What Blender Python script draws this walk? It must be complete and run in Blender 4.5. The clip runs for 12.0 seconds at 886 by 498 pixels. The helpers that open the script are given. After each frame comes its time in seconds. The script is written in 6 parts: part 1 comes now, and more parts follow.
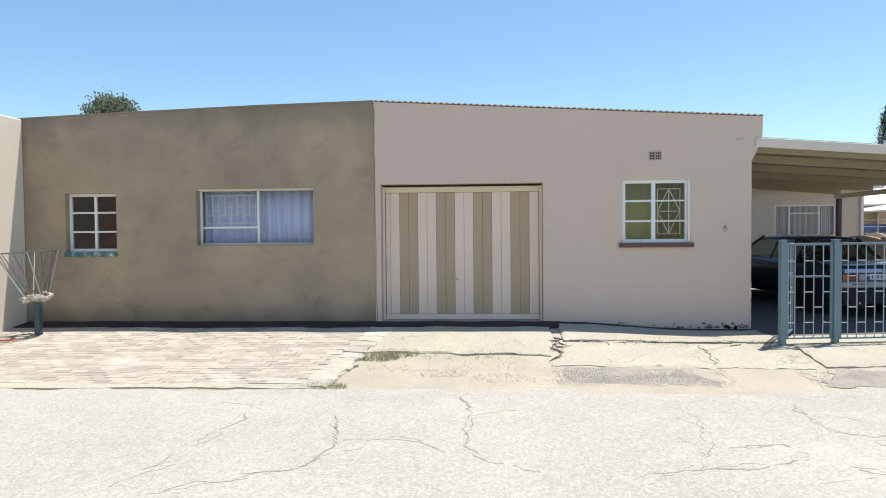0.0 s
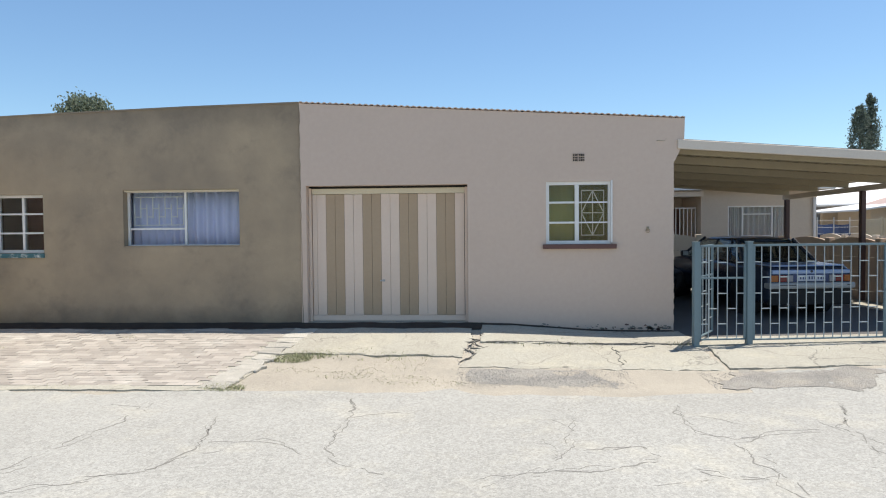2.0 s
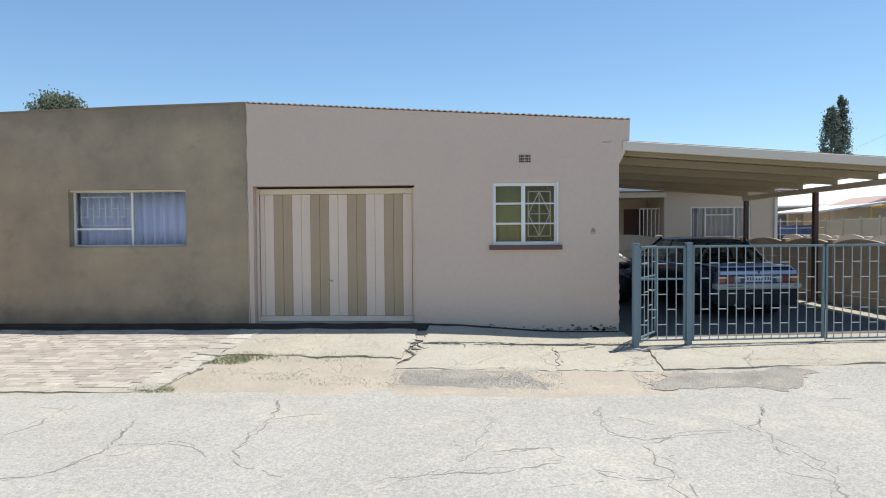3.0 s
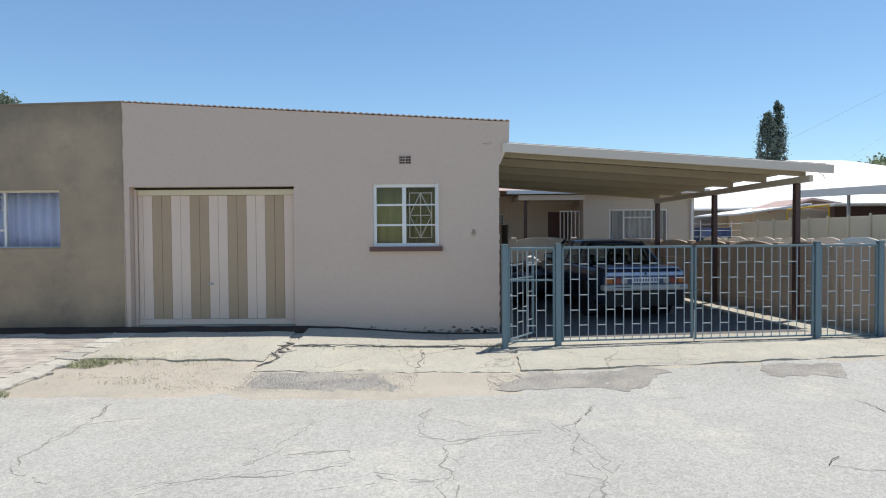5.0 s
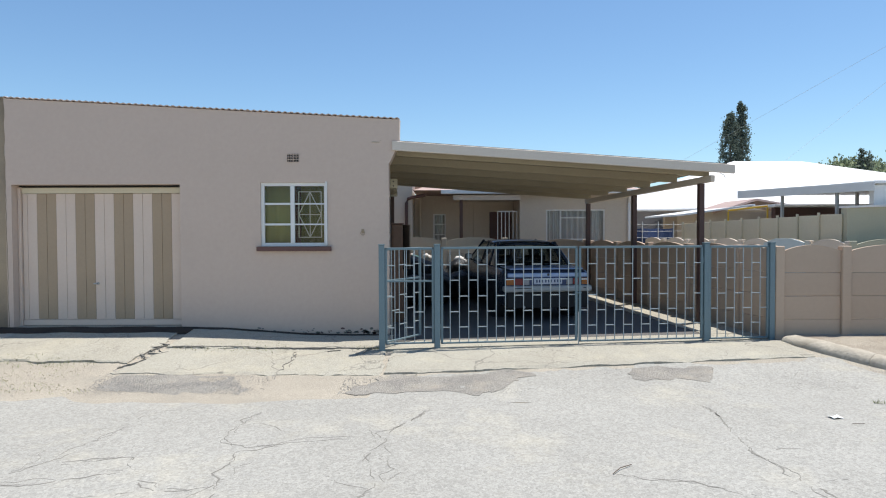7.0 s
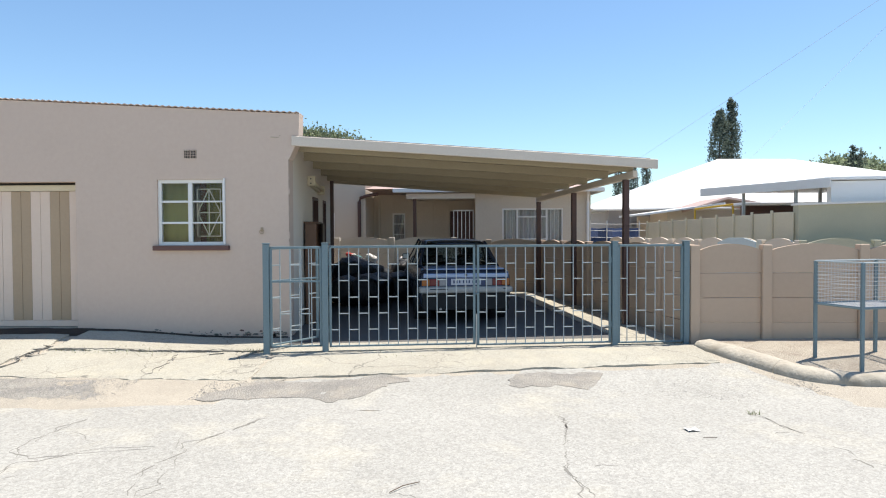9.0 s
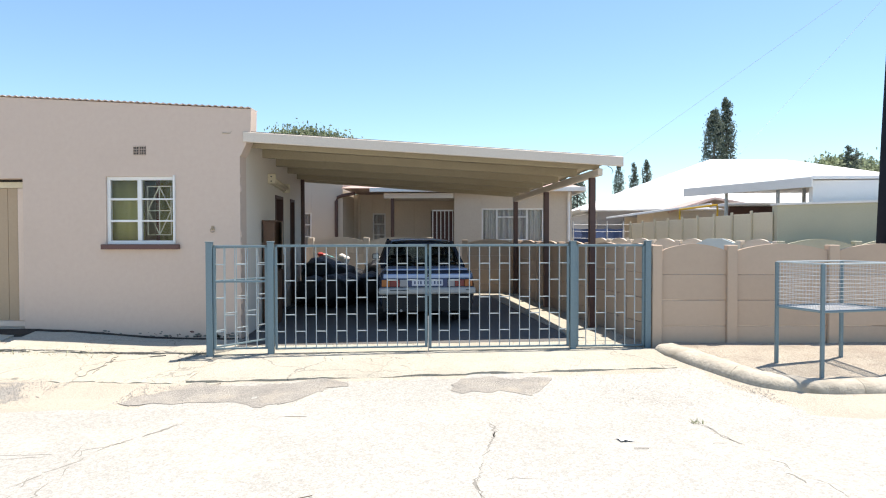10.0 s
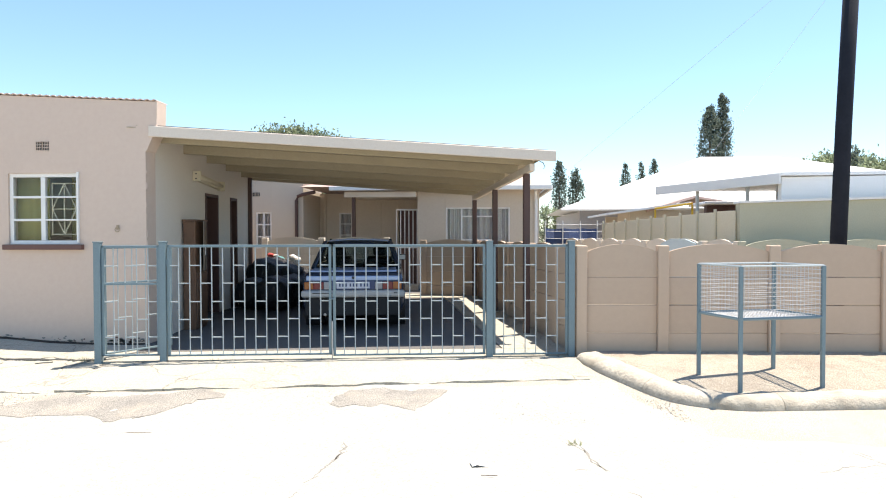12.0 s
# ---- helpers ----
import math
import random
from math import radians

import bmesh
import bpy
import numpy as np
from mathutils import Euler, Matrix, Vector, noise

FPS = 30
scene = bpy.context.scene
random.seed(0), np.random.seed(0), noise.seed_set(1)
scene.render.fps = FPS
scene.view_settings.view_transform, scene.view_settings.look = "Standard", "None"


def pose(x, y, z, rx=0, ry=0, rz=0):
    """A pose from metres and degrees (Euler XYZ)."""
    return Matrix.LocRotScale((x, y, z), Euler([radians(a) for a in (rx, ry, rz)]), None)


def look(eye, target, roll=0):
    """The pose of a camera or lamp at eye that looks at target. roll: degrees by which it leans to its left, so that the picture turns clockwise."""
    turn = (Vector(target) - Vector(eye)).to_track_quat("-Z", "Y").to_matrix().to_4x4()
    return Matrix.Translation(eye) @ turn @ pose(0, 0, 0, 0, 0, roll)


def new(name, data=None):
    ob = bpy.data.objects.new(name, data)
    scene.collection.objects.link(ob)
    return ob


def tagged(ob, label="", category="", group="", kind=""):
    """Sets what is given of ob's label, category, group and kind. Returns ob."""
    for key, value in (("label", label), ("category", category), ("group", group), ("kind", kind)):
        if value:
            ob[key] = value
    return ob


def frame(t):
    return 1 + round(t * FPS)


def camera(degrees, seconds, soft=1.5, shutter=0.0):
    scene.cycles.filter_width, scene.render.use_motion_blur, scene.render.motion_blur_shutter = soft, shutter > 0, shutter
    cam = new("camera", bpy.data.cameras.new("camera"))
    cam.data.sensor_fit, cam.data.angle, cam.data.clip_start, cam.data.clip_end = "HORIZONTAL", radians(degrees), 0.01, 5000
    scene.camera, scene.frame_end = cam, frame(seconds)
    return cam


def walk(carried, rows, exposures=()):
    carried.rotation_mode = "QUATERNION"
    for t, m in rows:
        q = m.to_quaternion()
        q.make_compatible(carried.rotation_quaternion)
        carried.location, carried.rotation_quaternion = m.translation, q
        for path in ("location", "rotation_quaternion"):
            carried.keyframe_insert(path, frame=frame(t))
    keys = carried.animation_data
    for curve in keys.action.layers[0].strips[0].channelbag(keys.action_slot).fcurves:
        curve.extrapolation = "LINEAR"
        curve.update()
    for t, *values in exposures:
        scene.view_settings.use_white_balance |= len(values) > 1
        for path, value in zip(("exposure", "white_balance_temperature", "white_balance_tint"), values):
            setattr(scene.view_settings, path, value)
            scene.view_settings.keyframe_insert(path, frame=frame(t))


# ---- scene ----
cam = camera(68.0, 12.0, 1.1)
PATH = [
    (0, (0.88, 0.074, 1.724), (0.762, 2.07, 1.664), -0.5),
    (0.5, (1.102, 0.097, 1.718), (0.983, 2.093, 1.658), -0.5),
    (1, (1.366, 0.126, 1.737), (1.245, 2.122, 1.675), -0.5),
    (1.5, (1.642, 0.132, 1.742), (1.525, 2.127, 1.68), -0.5),
    (2, (1.972, 0.121, 1.741), (1.862, 2.117, 1.68), -0.5),
    (2.5, (2.278, 0.134, 1.739), (2.177, 2.131, 1.678), -0.5),
    (3, (2.615, 0.145, 1.757), (2.536, 2.142, 1.694), -0.4),
    (5, (4.024, 0.232, 1.718), (4.02, 2.231, 1.665), -0.4),
    (5.5, (4.422, 0.255, 1.723), (4.425, 2.254, 1.669), -0.4),
    (6, (4.796, 0.301, 1.713), (4.808, 2.3, 1.658), -0.3),
    (6.5, (5.18, 0.367, 1.713), (5.196, 2.366, 1.659), -0.3),
    (7, (5.604, 0.402, 1.707), (5.609, 2.401, 1.654), -0.2),
    (7.5, (6.001, 0.461, 1.685), (5.997, 2.46, 1.634), -0.2),
    (9.5, (7.631, 0.972, 1.644), (7.562, 2.97, 1.597), -0.2),
    (10, (7.946, 1.129, 1.625), (7.87, 3.127, 1.581), -0.1),
    (10.5, (8.283, 1.285, 1.63), (8.19, 3.282, 1.586), -0.1),
    (11, (8.595, 1.467, 1.62), (8.488, 3.463, 1.577), -0.1),
    (11.5, (8.911, 1.622, 1.619), (8.792, 3.618, 1.575), -0.1),
    (12, (9.24, 1.755, 1.61), (9.107, 3.75, 1.568), -0.1),
]
walk(cam, [(t, look(eye, target, roll)) for t, eye, target, roll in PATH],
     exposures=[(0.0, 0.5, 6530, 10), (1.5, 0.32, 6480, 10), (3.0, 0.22, 6350, 10), (5.0, 0.12, 6210, 10), (6.5, 0.13, 6210, 10), (7.7, 0.27, 6390, 10),
                (9.4, 0.60, 6540, 11), (10.5, 0.91, 6740, 12), (12.0, 1.03, 6830, 12)])

# ---- world, sun and exposure ----
SUN = Vector((0.255, 0.165, 1.0)).normalized()
world = bpy.data.worlds.new("sky")
scene.world = world
world.use_nodes = True
wn = world.node_tree.nodes
sky = wn.new("ShaderNodeTexSky")
sky.sky_type, sky.sun_disc = "NISHITA", False
sky.sun_elevation = math.asin(SUN.z)
sky.sun_rotation = math.atan2(SUN.x, SUN.y)
sky.altitude, sky.air_density, sky.dust_density, sky.ozone_density = 200, 1.0, 0.4, 1.0
clear = wn.new("ShaderNodeMix")
clear.data_type, clear.blend_type = "RGBA", "MULTIPLY"
clear.inputs[0].default_value, clear.inputs[7].default_value = 1.0, (0.85, 1.0, 1.07, 1)
world.node_tree.links.new(sky.outputs[0], clear.inputs[6])
world.node_tree.links.new(clear.outputs[2], wn["Background"].inputs[0])
wn["Background"].inputs[1].default_value = 0.12
sun = new("sun", bpy.data.lights.new("sun", "SUN"))
sun.data.energy, sun.data.angle, sun.data.color = 5.0, radians(0.55), (1.0, 0.935, 0.84)
sun.matrix_world = look((0, 0, 30), Vector((0, 0, 30)) - SUN)


# ---- materials ----
def material(name, colour, rough=0.8, vary=0.15, scale=3.0, fine=60.0, bump=0.15, depth=0.01, tint=None, metal=0.0, spec=0.5, stain=None,
             island=0.0, objvar=0.0, grit=0.07):
    """A surface whose colour varies at two scales, with fine relief. stain: (colour, amount, scale)."""
    m = bpy.data.materials.new(name)
    m.use_nodes = True
    n, link = m.node_tree.nodes, m.node_tree.links.new
    b = n["Principled BSDF"]
    b.inputs["Roughness"].default_value, b.inputs["Metallic"].default_value = rough, metal
    b.inputs["Specular IOR Level"].default_value = spec
    geo = n.new("ShaderNodeNewGeometry")
    big, small = n.new("ShaderNodeTexNoise"), n.new("ShaderNodeTexNoise")
    for node, s, d in ((big, scale, 6), (small, fine, 5)):
        node.inputs["Scale"].default_value, node.inputs["Detail"].default_value = s, d
        node.inputs["Roughness"].default_value = 0.66
        link(geo.outputs["Position"], node.inputs["Vector"])
    other = tint or tuple(c * 0.6 for c in colour)
    ramp = n.new("ShaderNodeValToRGB")
    ramp.color_ramp.elements[0].position, ramp.color_ramp.elements[1].position = 0.32, 0.68
    link(big.outputs["Fac"], ramp.inputs[0])
    mix = n.new("ShaderNodeMix")
    mix.data_type = "RGBA"
    mix.inputs[6].default_value, mix.inputs[7].default_value = (*colour, 1), (*other, 1)
    amount = n.new("ShaderNodeMath")
    amount.operation = "MULTIPLY"
    amount.inputs[1].default_value = vary * 2
    link(ramp.outputs[0], amount.inputs[0])
    link(amount.outputs[0], mix.inputs[0])
    out = mix.outputs[2]
    grain = n.new("ShaderNodeMix")
    grain.data_type, grain.blend_type = "RGBA", "OVERLAY"
    grain.inputs[0].default_value = grit
    link(out, grain.inputs[6])
    spread = n.new("ShaderNodeMapRange")
    spread.inputs["From Min"].default_value, spread.inputs["From Max"].default_value = 0.33, 0.67
    link(small.outputs["Fac"], spread.inputs["Value"])
    link(spread.outputs[0], grain.inputs[7])
    out = grain.outputs[2]
    if stain:
        spots = n.new("ShaderNodeTexNoise")
        spots.inputs["Scale"].default_value, spots.inputs["Detail"].default_value = stain[2], 8
        spots.inputs["Roughness"].default_value = 0.7
        link(geo.outputs["Position"], spots.inputs["Vector"])
        cut = n.new("ShaderNodeValToRGB")
        cut.color_ramp.elements[0].position, cut.color_ramp.elements[1].position = 0.53, 0.70
        link(spots.outputs["Fac"], cut.inputs[0])
        power = n.new("ShaderNodeMath")
        power.operation = "MULTIPLY"
        power.inputs[1].default_value = stain[1]
        link(cut.outputs[0], power.inputs[0])
        soil = n.new("ShaderNodeMix")
        soil.data_type = "RGBA"
        soil.inputs[7].default_value = (*stain[0], 1)
        link(power.outputs[0], soil.inputs[0])
        link(out, soil.inputs[6])
        out = soil.outputs[2]
    if island or objvar:
        if island:
            rnd = geo.outputs["Random Per Island"]
        else:
            rnd = n.new("ShaderNodeObjectInfo").outputs["Random"]
        span = n.new("ShaderNodeMapRange")
        span.inputs["To Min"].default_value, span.inputs["To Max"].default_value = 1 - (island or objvar), 1 + (island or objvar)
        link(rnd, span.inputs["Value"])
        hsv = n.new("ShaderNodeHueSaturation")
        link(span.outputs[0], hsv.inputs["Value"])
        link(out, hsv.inputs["Color"])
        out = hsv.outputs[0]
    link(out, b.inputs["Base Color"])
    if bump:
        both = n.new("ShaderNodeMath")
        both.inputs[1].default_value = 0.0
        link(small.outputs["Fac"], both.inputs[0])
        link(big.outputs["Fac"], both.inputs[1])
        rel = n.new("ShaderNodeBump")
        rel.inputs["Strength"].default_value, rel.inputs["Distance"].default_value = bump, depth
        link(both.outputs[0], rel.inputs["Height"])
        link(rel.outputs[0], b.inputs["Normal"])
    return m


def cracked(name, colour, tint, line, scale, width, amount, fine=90.0, rough=0.9, second=2.9, grit=0.2, chip=60.0, speck=0.1):
    """Weathered ground with a net of thin dark cracks."""
    m = material(name, colour, rough, 0.3, 0.7, fine, 0.35, 0.01, tint, grit=grit, stain=((colour[0] * 1.25, colour[1] * 1.2, colour[2] * 1.08), 0.6, 0.9))
    n, link = m.node_tree.nodes, m.node_tree.links.new
    b = n["Principled BSDF"]
    geo = n.new("ShaderNodeNewGeometry")
    wob = n.new("ShaderNodeTexNoise")
    wob.inputs["Scale"].default_value, wob.inputs["Detail"].default_value = 2.2, 5
    link(geo.outputs["Position"], wob.inputs["Vector"])
    add = n.new("ShaderNodeMix")
    add.data_type, add.blend_type = "RGBA", "ADD"
    add.inputs[0].default_value = 0.55
    link(geo.outputs["Position"], add.inputs[6])
    link(wob.outputs["Color"], add.inputs[7])
    vor = n.new("ShaderNodeTexVoronoi")
    vor.feature = "DISTANCE_TO_EDGE"
    vor.inputs["Scale"].default_value = scale
    link(add.outputs[2], vor.inputs["Vector"])
    ramp = n.new("ShaderNodeMapRange")
    ramp.inputs["From Max"].default_value = width
    ramp.inputs["To Min"].default_value, ramp.inputs["To Max"].default_value = 1.0, 0.0
    link(vor.outputs["Distance"], ramp.inputs["Value"])
    some = n.new("ShaderNodeTexNoise")
    some.inputs["Scale"].default_value = 0.55
    link(geo.outputs["Position"], some.inputs["Vector"])
    gate = n.new("ShaderNodeMapRange")
    gate.inputs["From Min"].default_value, gate.inputs["From Max"].default_value = 0.42, 0.58
    gate.inputs["To Max"].default_value = amount
    link(some.outputs["Fac"], gate.inputs["Value"])
    mul = n.new("ShaderNodeMath")
    mul.operation = "MULTIPLY"
    link(ramp.outputs[0], mul.inputs[0])
    link(gate.outputs[0], mul.inputs[1])
    # a finer net in places
    vor2 = n.new("ShaderNodeTexVoronoi")
    vor2.feature = "DISTANCE_TO_EDGE"
    vor2.inputs["Scale"].default_value = scale * second
    link(add.outputs[2], vor2.inputs["Vector"])
    ramp2 = n.new("ShaderNodeMapRange")
    ramp2.inputs["From Max"].default_value = width * 2.0
    ramp2.inputs["To Min"].default_value, ramp2.inputs["To Max"].default_value = 1.0, 0.0
    link(vor2.outputs["Distance"], ramp2.inputs["Value"])
    some2 = n.new("ShaderNodeTexNoise")
    some2.inputs["Scale"].default_value, some2.inputs["Detail"].default_value = 0.8, 4
    link(geo.outputs["Position"], some2.inputs["Vector"])
    gate2 = n.new("ShaderNodeMapRange")
    gate2.inputs["From Min"].default_value, gate2.inputs["From Max"].default_value = 0.50, 0.62
    gate2.inputs["To Max"].default_value = amount * 0.8
    link(some2.outputs["Fac"], gate2.inputs["Value"])
    mul2 = n.new("ShaderNodeMath")
    mul2.operation = "MULTIPLY"
    link(ramp2.outputs[0], mul2.inputs[0])
    link(gate2.outputs[0], mul2.inputs[1])
    most = n.new("ShaderNodeMath")
    most.operation = "MAXIMUM"
    link(mul.outputs[0], most.inputs[0])
    link(mul2.outputs[0], most.inputs[1])
    # loose chips of stone, each a little lighter or darker
    chips = n.new("ShaderNodeTexVoronoi")
    chips.inputs["Scale"].default_value = chip
    link(geo.outputs["Position"], chips.inputs["Vector"])
    tone = n.new("ShaderNodeMapRange")
    tone.inputs["To Min"].default_value, tone.inputs["To Max"].default_value = 1 - speck, 1 + speck
    link(chips.outputs["Color"], tone.inputs["Value"])
    speckled = n.new("ShaderNodeVectorMath")
    speckled.operation = "SCALE"
    link(b.inputs["Base Color"].links[0].from_socket, speckled.inputs[0])
    link(tone.outputs[0], speckled.inputs["Scale"])
    link(speckled.outputs[0], b.inputs["Base Color"])
    mix = n.new("ShaderNodeMix")
    mix.data_type = "RGBA"
    mix.inputs[7].default_value = (*line, 1)
    link(most.outputs[0], mix.inputs[0])
    link(b.inputs["Base Color"].links[0].from_socket, mix.inputs[6])
    link(mix.outputs[2], b.inputs["Base Color"])
    return m


def glass(name, tint=(0.98, 0.985, 0.98), rough=0.02):
    m = bpy.data.materials.new(name)
    m.use_nodes = True
    b = m.node_tree.nodes["Principled BSDF"]
    b.inputs["Base Color"].default_value = (*tint, 1)
    b.inputs["Roughness"].default_value = rough
    b.inputs["Transmission Weight"].default_value = 1.0
    b.inputs["IOR"].default_value = 1.3
    return m


GREY_PLASTER = material("grey_cement_plaster", (0.44, 0.343, 0.232), 0.92, 0.42, 0.75, 70, 0.35, 0.012, (0.26, 0.21, 0.155), stain=((0.21, 0.175, 0.135), 0.65, 1.4))

def soiled(m, bands):
    """Ragged dirt along the foot of a wall and mould under its coping. bands: (height where it is full, height where it ends, colour, amount)."""
    n, link = m.node_tree.nodes, m.node_tree.links.new
    b = n["Principled BSDF"]
    geo, split = n.new("ShaderNodeNewGeometry"), n.new("ShaderNodeSeparateXYZ")
    link(geo.outputs["Position"], split.inputs[0])
    wob = n.new("ShaderNodeTexNoise")
    wob.inputs["Scale"].default_value, wob.inputs["Detail"].default_value, wob.inputs["Roughness"].default_value = 1.7, 7, 0.65
    link(geo.outputs["Position"], wob.inputs["Vector"])
    for full, end, colour, amount in bands:
        shift = n.new("ShaderNodeMath")
        shift.operation = "MULTIPLY_ADD"
        shift.inputs[1].default_value = 0.9 * (end - full) / abs(end - full)
        link(wob.outputs["Fac"], shift.inputs[0])
        link(split.outputs["Z"], shift.inputs[2])
        fade = n.new("ShaderNodeMapRange")
        fade.inputs["From Min"].default_value, fade.inputs["From Max"].default_value = full + shift.inputs[1].default_value * 0.5, end + shift.inputs[1].default_value * 0.5
        fade.inputs["To Min"].default_value, fade.inputs["To Max"].default_value = amount, 0.0
        link(shift.outputs[0], fade.inputs["Value"])
        mix = n.new("ShaderNodeMix")
        mix.data_type = "RGBA"
        mix.inputs[7].default_value = (*colour, 1)
        link(fade.outputs[0], mix.inputs[0])
        link(b.inputs["Base Color"].links[0].from_socket, mix.inputs[6])
        link(mix.outputs[2], b.inputs["Base Color"])


soiled(GREY_PLASTER, [(0.30, 0.62, (0.15, 0.12, 0.09), 0.6), (3.62, 3.30, (0.17, 0.14, 0.105), 0.55)])
BEIGE_PAINT = material("pale_beige_wall_paint", (0.61, 0.482, 0.395), 0.75, 0.06, 0.9, 14, 0.08, 0.006, (0.565, 0.44, 0.36), stain=((0.54, 0.425, 0.345), 0.35, 0.8), grit=0.03)
LEFT_PAINT = material("cream_plaster", (0.70, 0.62, 0.51), 0.85, 0.12, 1.2, 60, 0.3, 0.01)
HOUSE_PAINT = material("house_cream_paint", (0.57, 0.495, 0.40), 0.75, 0.06, 1.2, 50, 0.2)
PINK_PRECAST = material("painted_precast_concrete", (0.51, 0.385, 0.285), 0.85, 0.12, 1.6, 16, 0.03, 0.004, (0.455, 0.345, 0.255), objvar=0.05, grit=0.02, stain=((0.44, 0.325, 0.235), 0.4, 1.3))
CREAM_PRECAST = material("pale_precast_concrete", (0.66, 0.58, 0.48), 0.85, 0.1, 2.5, 55, 0.3, objvar=0.08)
ASPHALT = cracked("bleached_asphalt", (0.378, 0.366, 0.328), (0.30, 0.288, 0.255), (0.135, 0.13, 0.12), 0.6, 0.006, 0.16, 80, grit=0.22, chip=48.0, speck=0.2)
CONCRETE = cracked("weathered_concrete", (0.405, 0.384, 0.318), (0.31, 0.28, 0.222), (0.13, 0.12, 0.105), 0.9, 0.009, 0.8, 70, grit=0.25, chip=40.0, speck=0.08)
# floor colour darkened to hold the shade under the roof
SHADE_FLOOR = material("concrete_with_shade_in_colour", (0.13, 0.125, 0.12), 0.85, 0.2, 1.3, 60, 0.2)
SAND = material("pale_sandy_soil", (0.425, 0.379, 0.305), 0.95, 0.38, 0.9, 110, 0.5, 0.015, (0.33, 0.295, 0.24), stain=((0.31, 0.29, 0.24), 0.8, 1.1), grit=0.4)
CRACK = material("dirt_filled_crack", (0.235, 0.222, 0.195), 0.95, 0.2, 6, 60, 0.0)
# front wall's paint, made paler to brighten this shaded wall
SIDE_PAINT = material("side_wall_paint_lightened", (0.74, 0.68, 0.60), 0.8, 0.08, 1.0, 20, 0.1, 0.006, (0.66, 0.60, 0.52), grit=0.03)
PEN_GREY = material("grey_lilac_wall_paint", (0.36, 0.35, 0.36), 0.8, 0.1, 1.5, 40, 0.1)
SOIL = material("brown_verge_soil", (0.45, 0.40, 0.32), 0.95, 0.35, 1.6, 70, 0.8, 0.03, (0.28, 0.225, 0.175), grit=0.35, stain=((0.25, 0.2, 0.155), 0.6, 2.6))
# near-black colour for the wall's shadow on the ground
WALL_SHADE = material("wall_foot_shade", (0.045, 0.038, 0.033), 0.95, 0.35, 2.5, 60, 0.5, 0.012, (0.085, 0.072, 0.06), spec=0.1)
GRAVEL = material("loose_grey_gravel", (0.385, 0.358, 0.31), 0.95, 0.4, 2.5, 110, 0.9, 0.02, (0.25, 0.235, 0.21), grit=0.5, stain=((0.46, 0.40, 0.32), 0.7, 2.2))
BRICK = material("worn_paving_brick", (0.39, 0.35, 0.30), 0.9, 0.3, 2, 60, 0.4, 0.006, (0.31, 0.27, 0.23), objvar=0.2, stain=((0.50, 0.465, 0.405), 0.9, 0.9))
BRICK_REST = material("worn_paving_bricks", (0.39, 0.35, 0.30), 0.9, 0.3, 2, 60, 0.4, 0.006, (0.31, 0.27, 0.23), island=0.2, stain=((0.50, 0.465, 0.405), 0.9, 0.9))
KERB = material("old_concrete_kerb", (0.48, 0.435, 0.355), 0.9, 0.35, 4, 24, 0.7, 0.02, (0.35, 0.31, 0.245), stain=((0.23, 0.20, 0.15), 0.8, 3.0), grit=0.15)
WHITE = material("white_window_paint", (0.78, 0.77, 0.74), 0.45, 0.05, 6, 80, 0.05)
CREAM = material("cream_door_paint", (0.66, 0.58, 0.42), 0.5, 0.06, 4, 80, 0.05)
DOOR_WHITE = material("off_white_door_steel", (0.735, 0.585, 0.475), 0.5, 0.08, 1.6, 25, 0.03, grit=0.03)
DOOR_BEIGE = material("beige_door_steel", (0.43, 0.315, 0.205), 0.5, 0.1, 1.6, 25, 0.03, grit=0.03)
# near-black that paints shade into door gaps and vent slots
DARK_GAP = material("gap_shade_black", (0.03, 0.028, 0.025), 0.9, 0.1)
TEAL = material("grey_blue_fence_paint", (0.155, 0.222, 0.248), 0.5, 0.12, 5, 60, 0.1, 0.004, (0.12, 0.175, 0.20))
DARK_TEAL = material("dark_teal_post_paint", (0.045, 0.085, 0.10), 0.5, 0.15, 5, 60, 0.1)
BAR = material("pale_blue_grey_bar_paint", (0.40, 0.45, 0.46), 0.45, 0.1, 5, 60, 0.05)
SILL_RED = material("dark_red_sill_paint", (0.13, 0.06, 0.05), 0.5, 0.15, 6, 60, 0.1)
SILL_TEAL = material("peeling_teal_sill_paint", (0.05, 0.15, 0.17), 0.6, 0.1, 5, 60, 0.2, stain=((0.75, 0.74, 0.7), 1.0, 9.0))
POST_BROWN = material("red_brown_post_paint", (0.085, 0.042, 0.034), 0.5, 0.15, 5, 60, 0.1)
FASCIA = material("pale_beige_fascia_paint", (0.66, 0.58, 0.49), 0.6, 0.05, 2, 60, 0.1)
# underside beige lowered to put under-roof shade into the colour
SOFFIT = material("beige_sheet_with_shade", (0.38, 0.325, 0.22), 0.55, 0.1, 2, 50, 0.1)
WOOD = material("worn_brown_wood", (0.195, 0.105, 0.062), 0.55, 0.3, 3, 40, 0.2)
GREY_WOOD = material("greyed_weathered_wood", (0.20, 0.155, 0.115), 0.7, 0.3, 3, 40, 0.2)
TAR = material("black_tarred_pole", (0.018, 0.021, 0.03), 0.85, 0.3, 5, 30, 0.3, spec=0.2)
ROOF_WHITE = material("white_painted_roof_sheet", (0.85, 0.85, 0.84), 0.5, 0.03, 1, 30, 0.05)
ROOF_RED = material("faded_red_roof_sheet", (0.46, 0.33, 0.28), 0.6, 0.15, 2, 40, 0.1)
GREEN_WALL = material("pale_green_wall_paint", (0.47, 0.455, 0.335), 0.8, 0.08, 1.5, 50, 0.2)
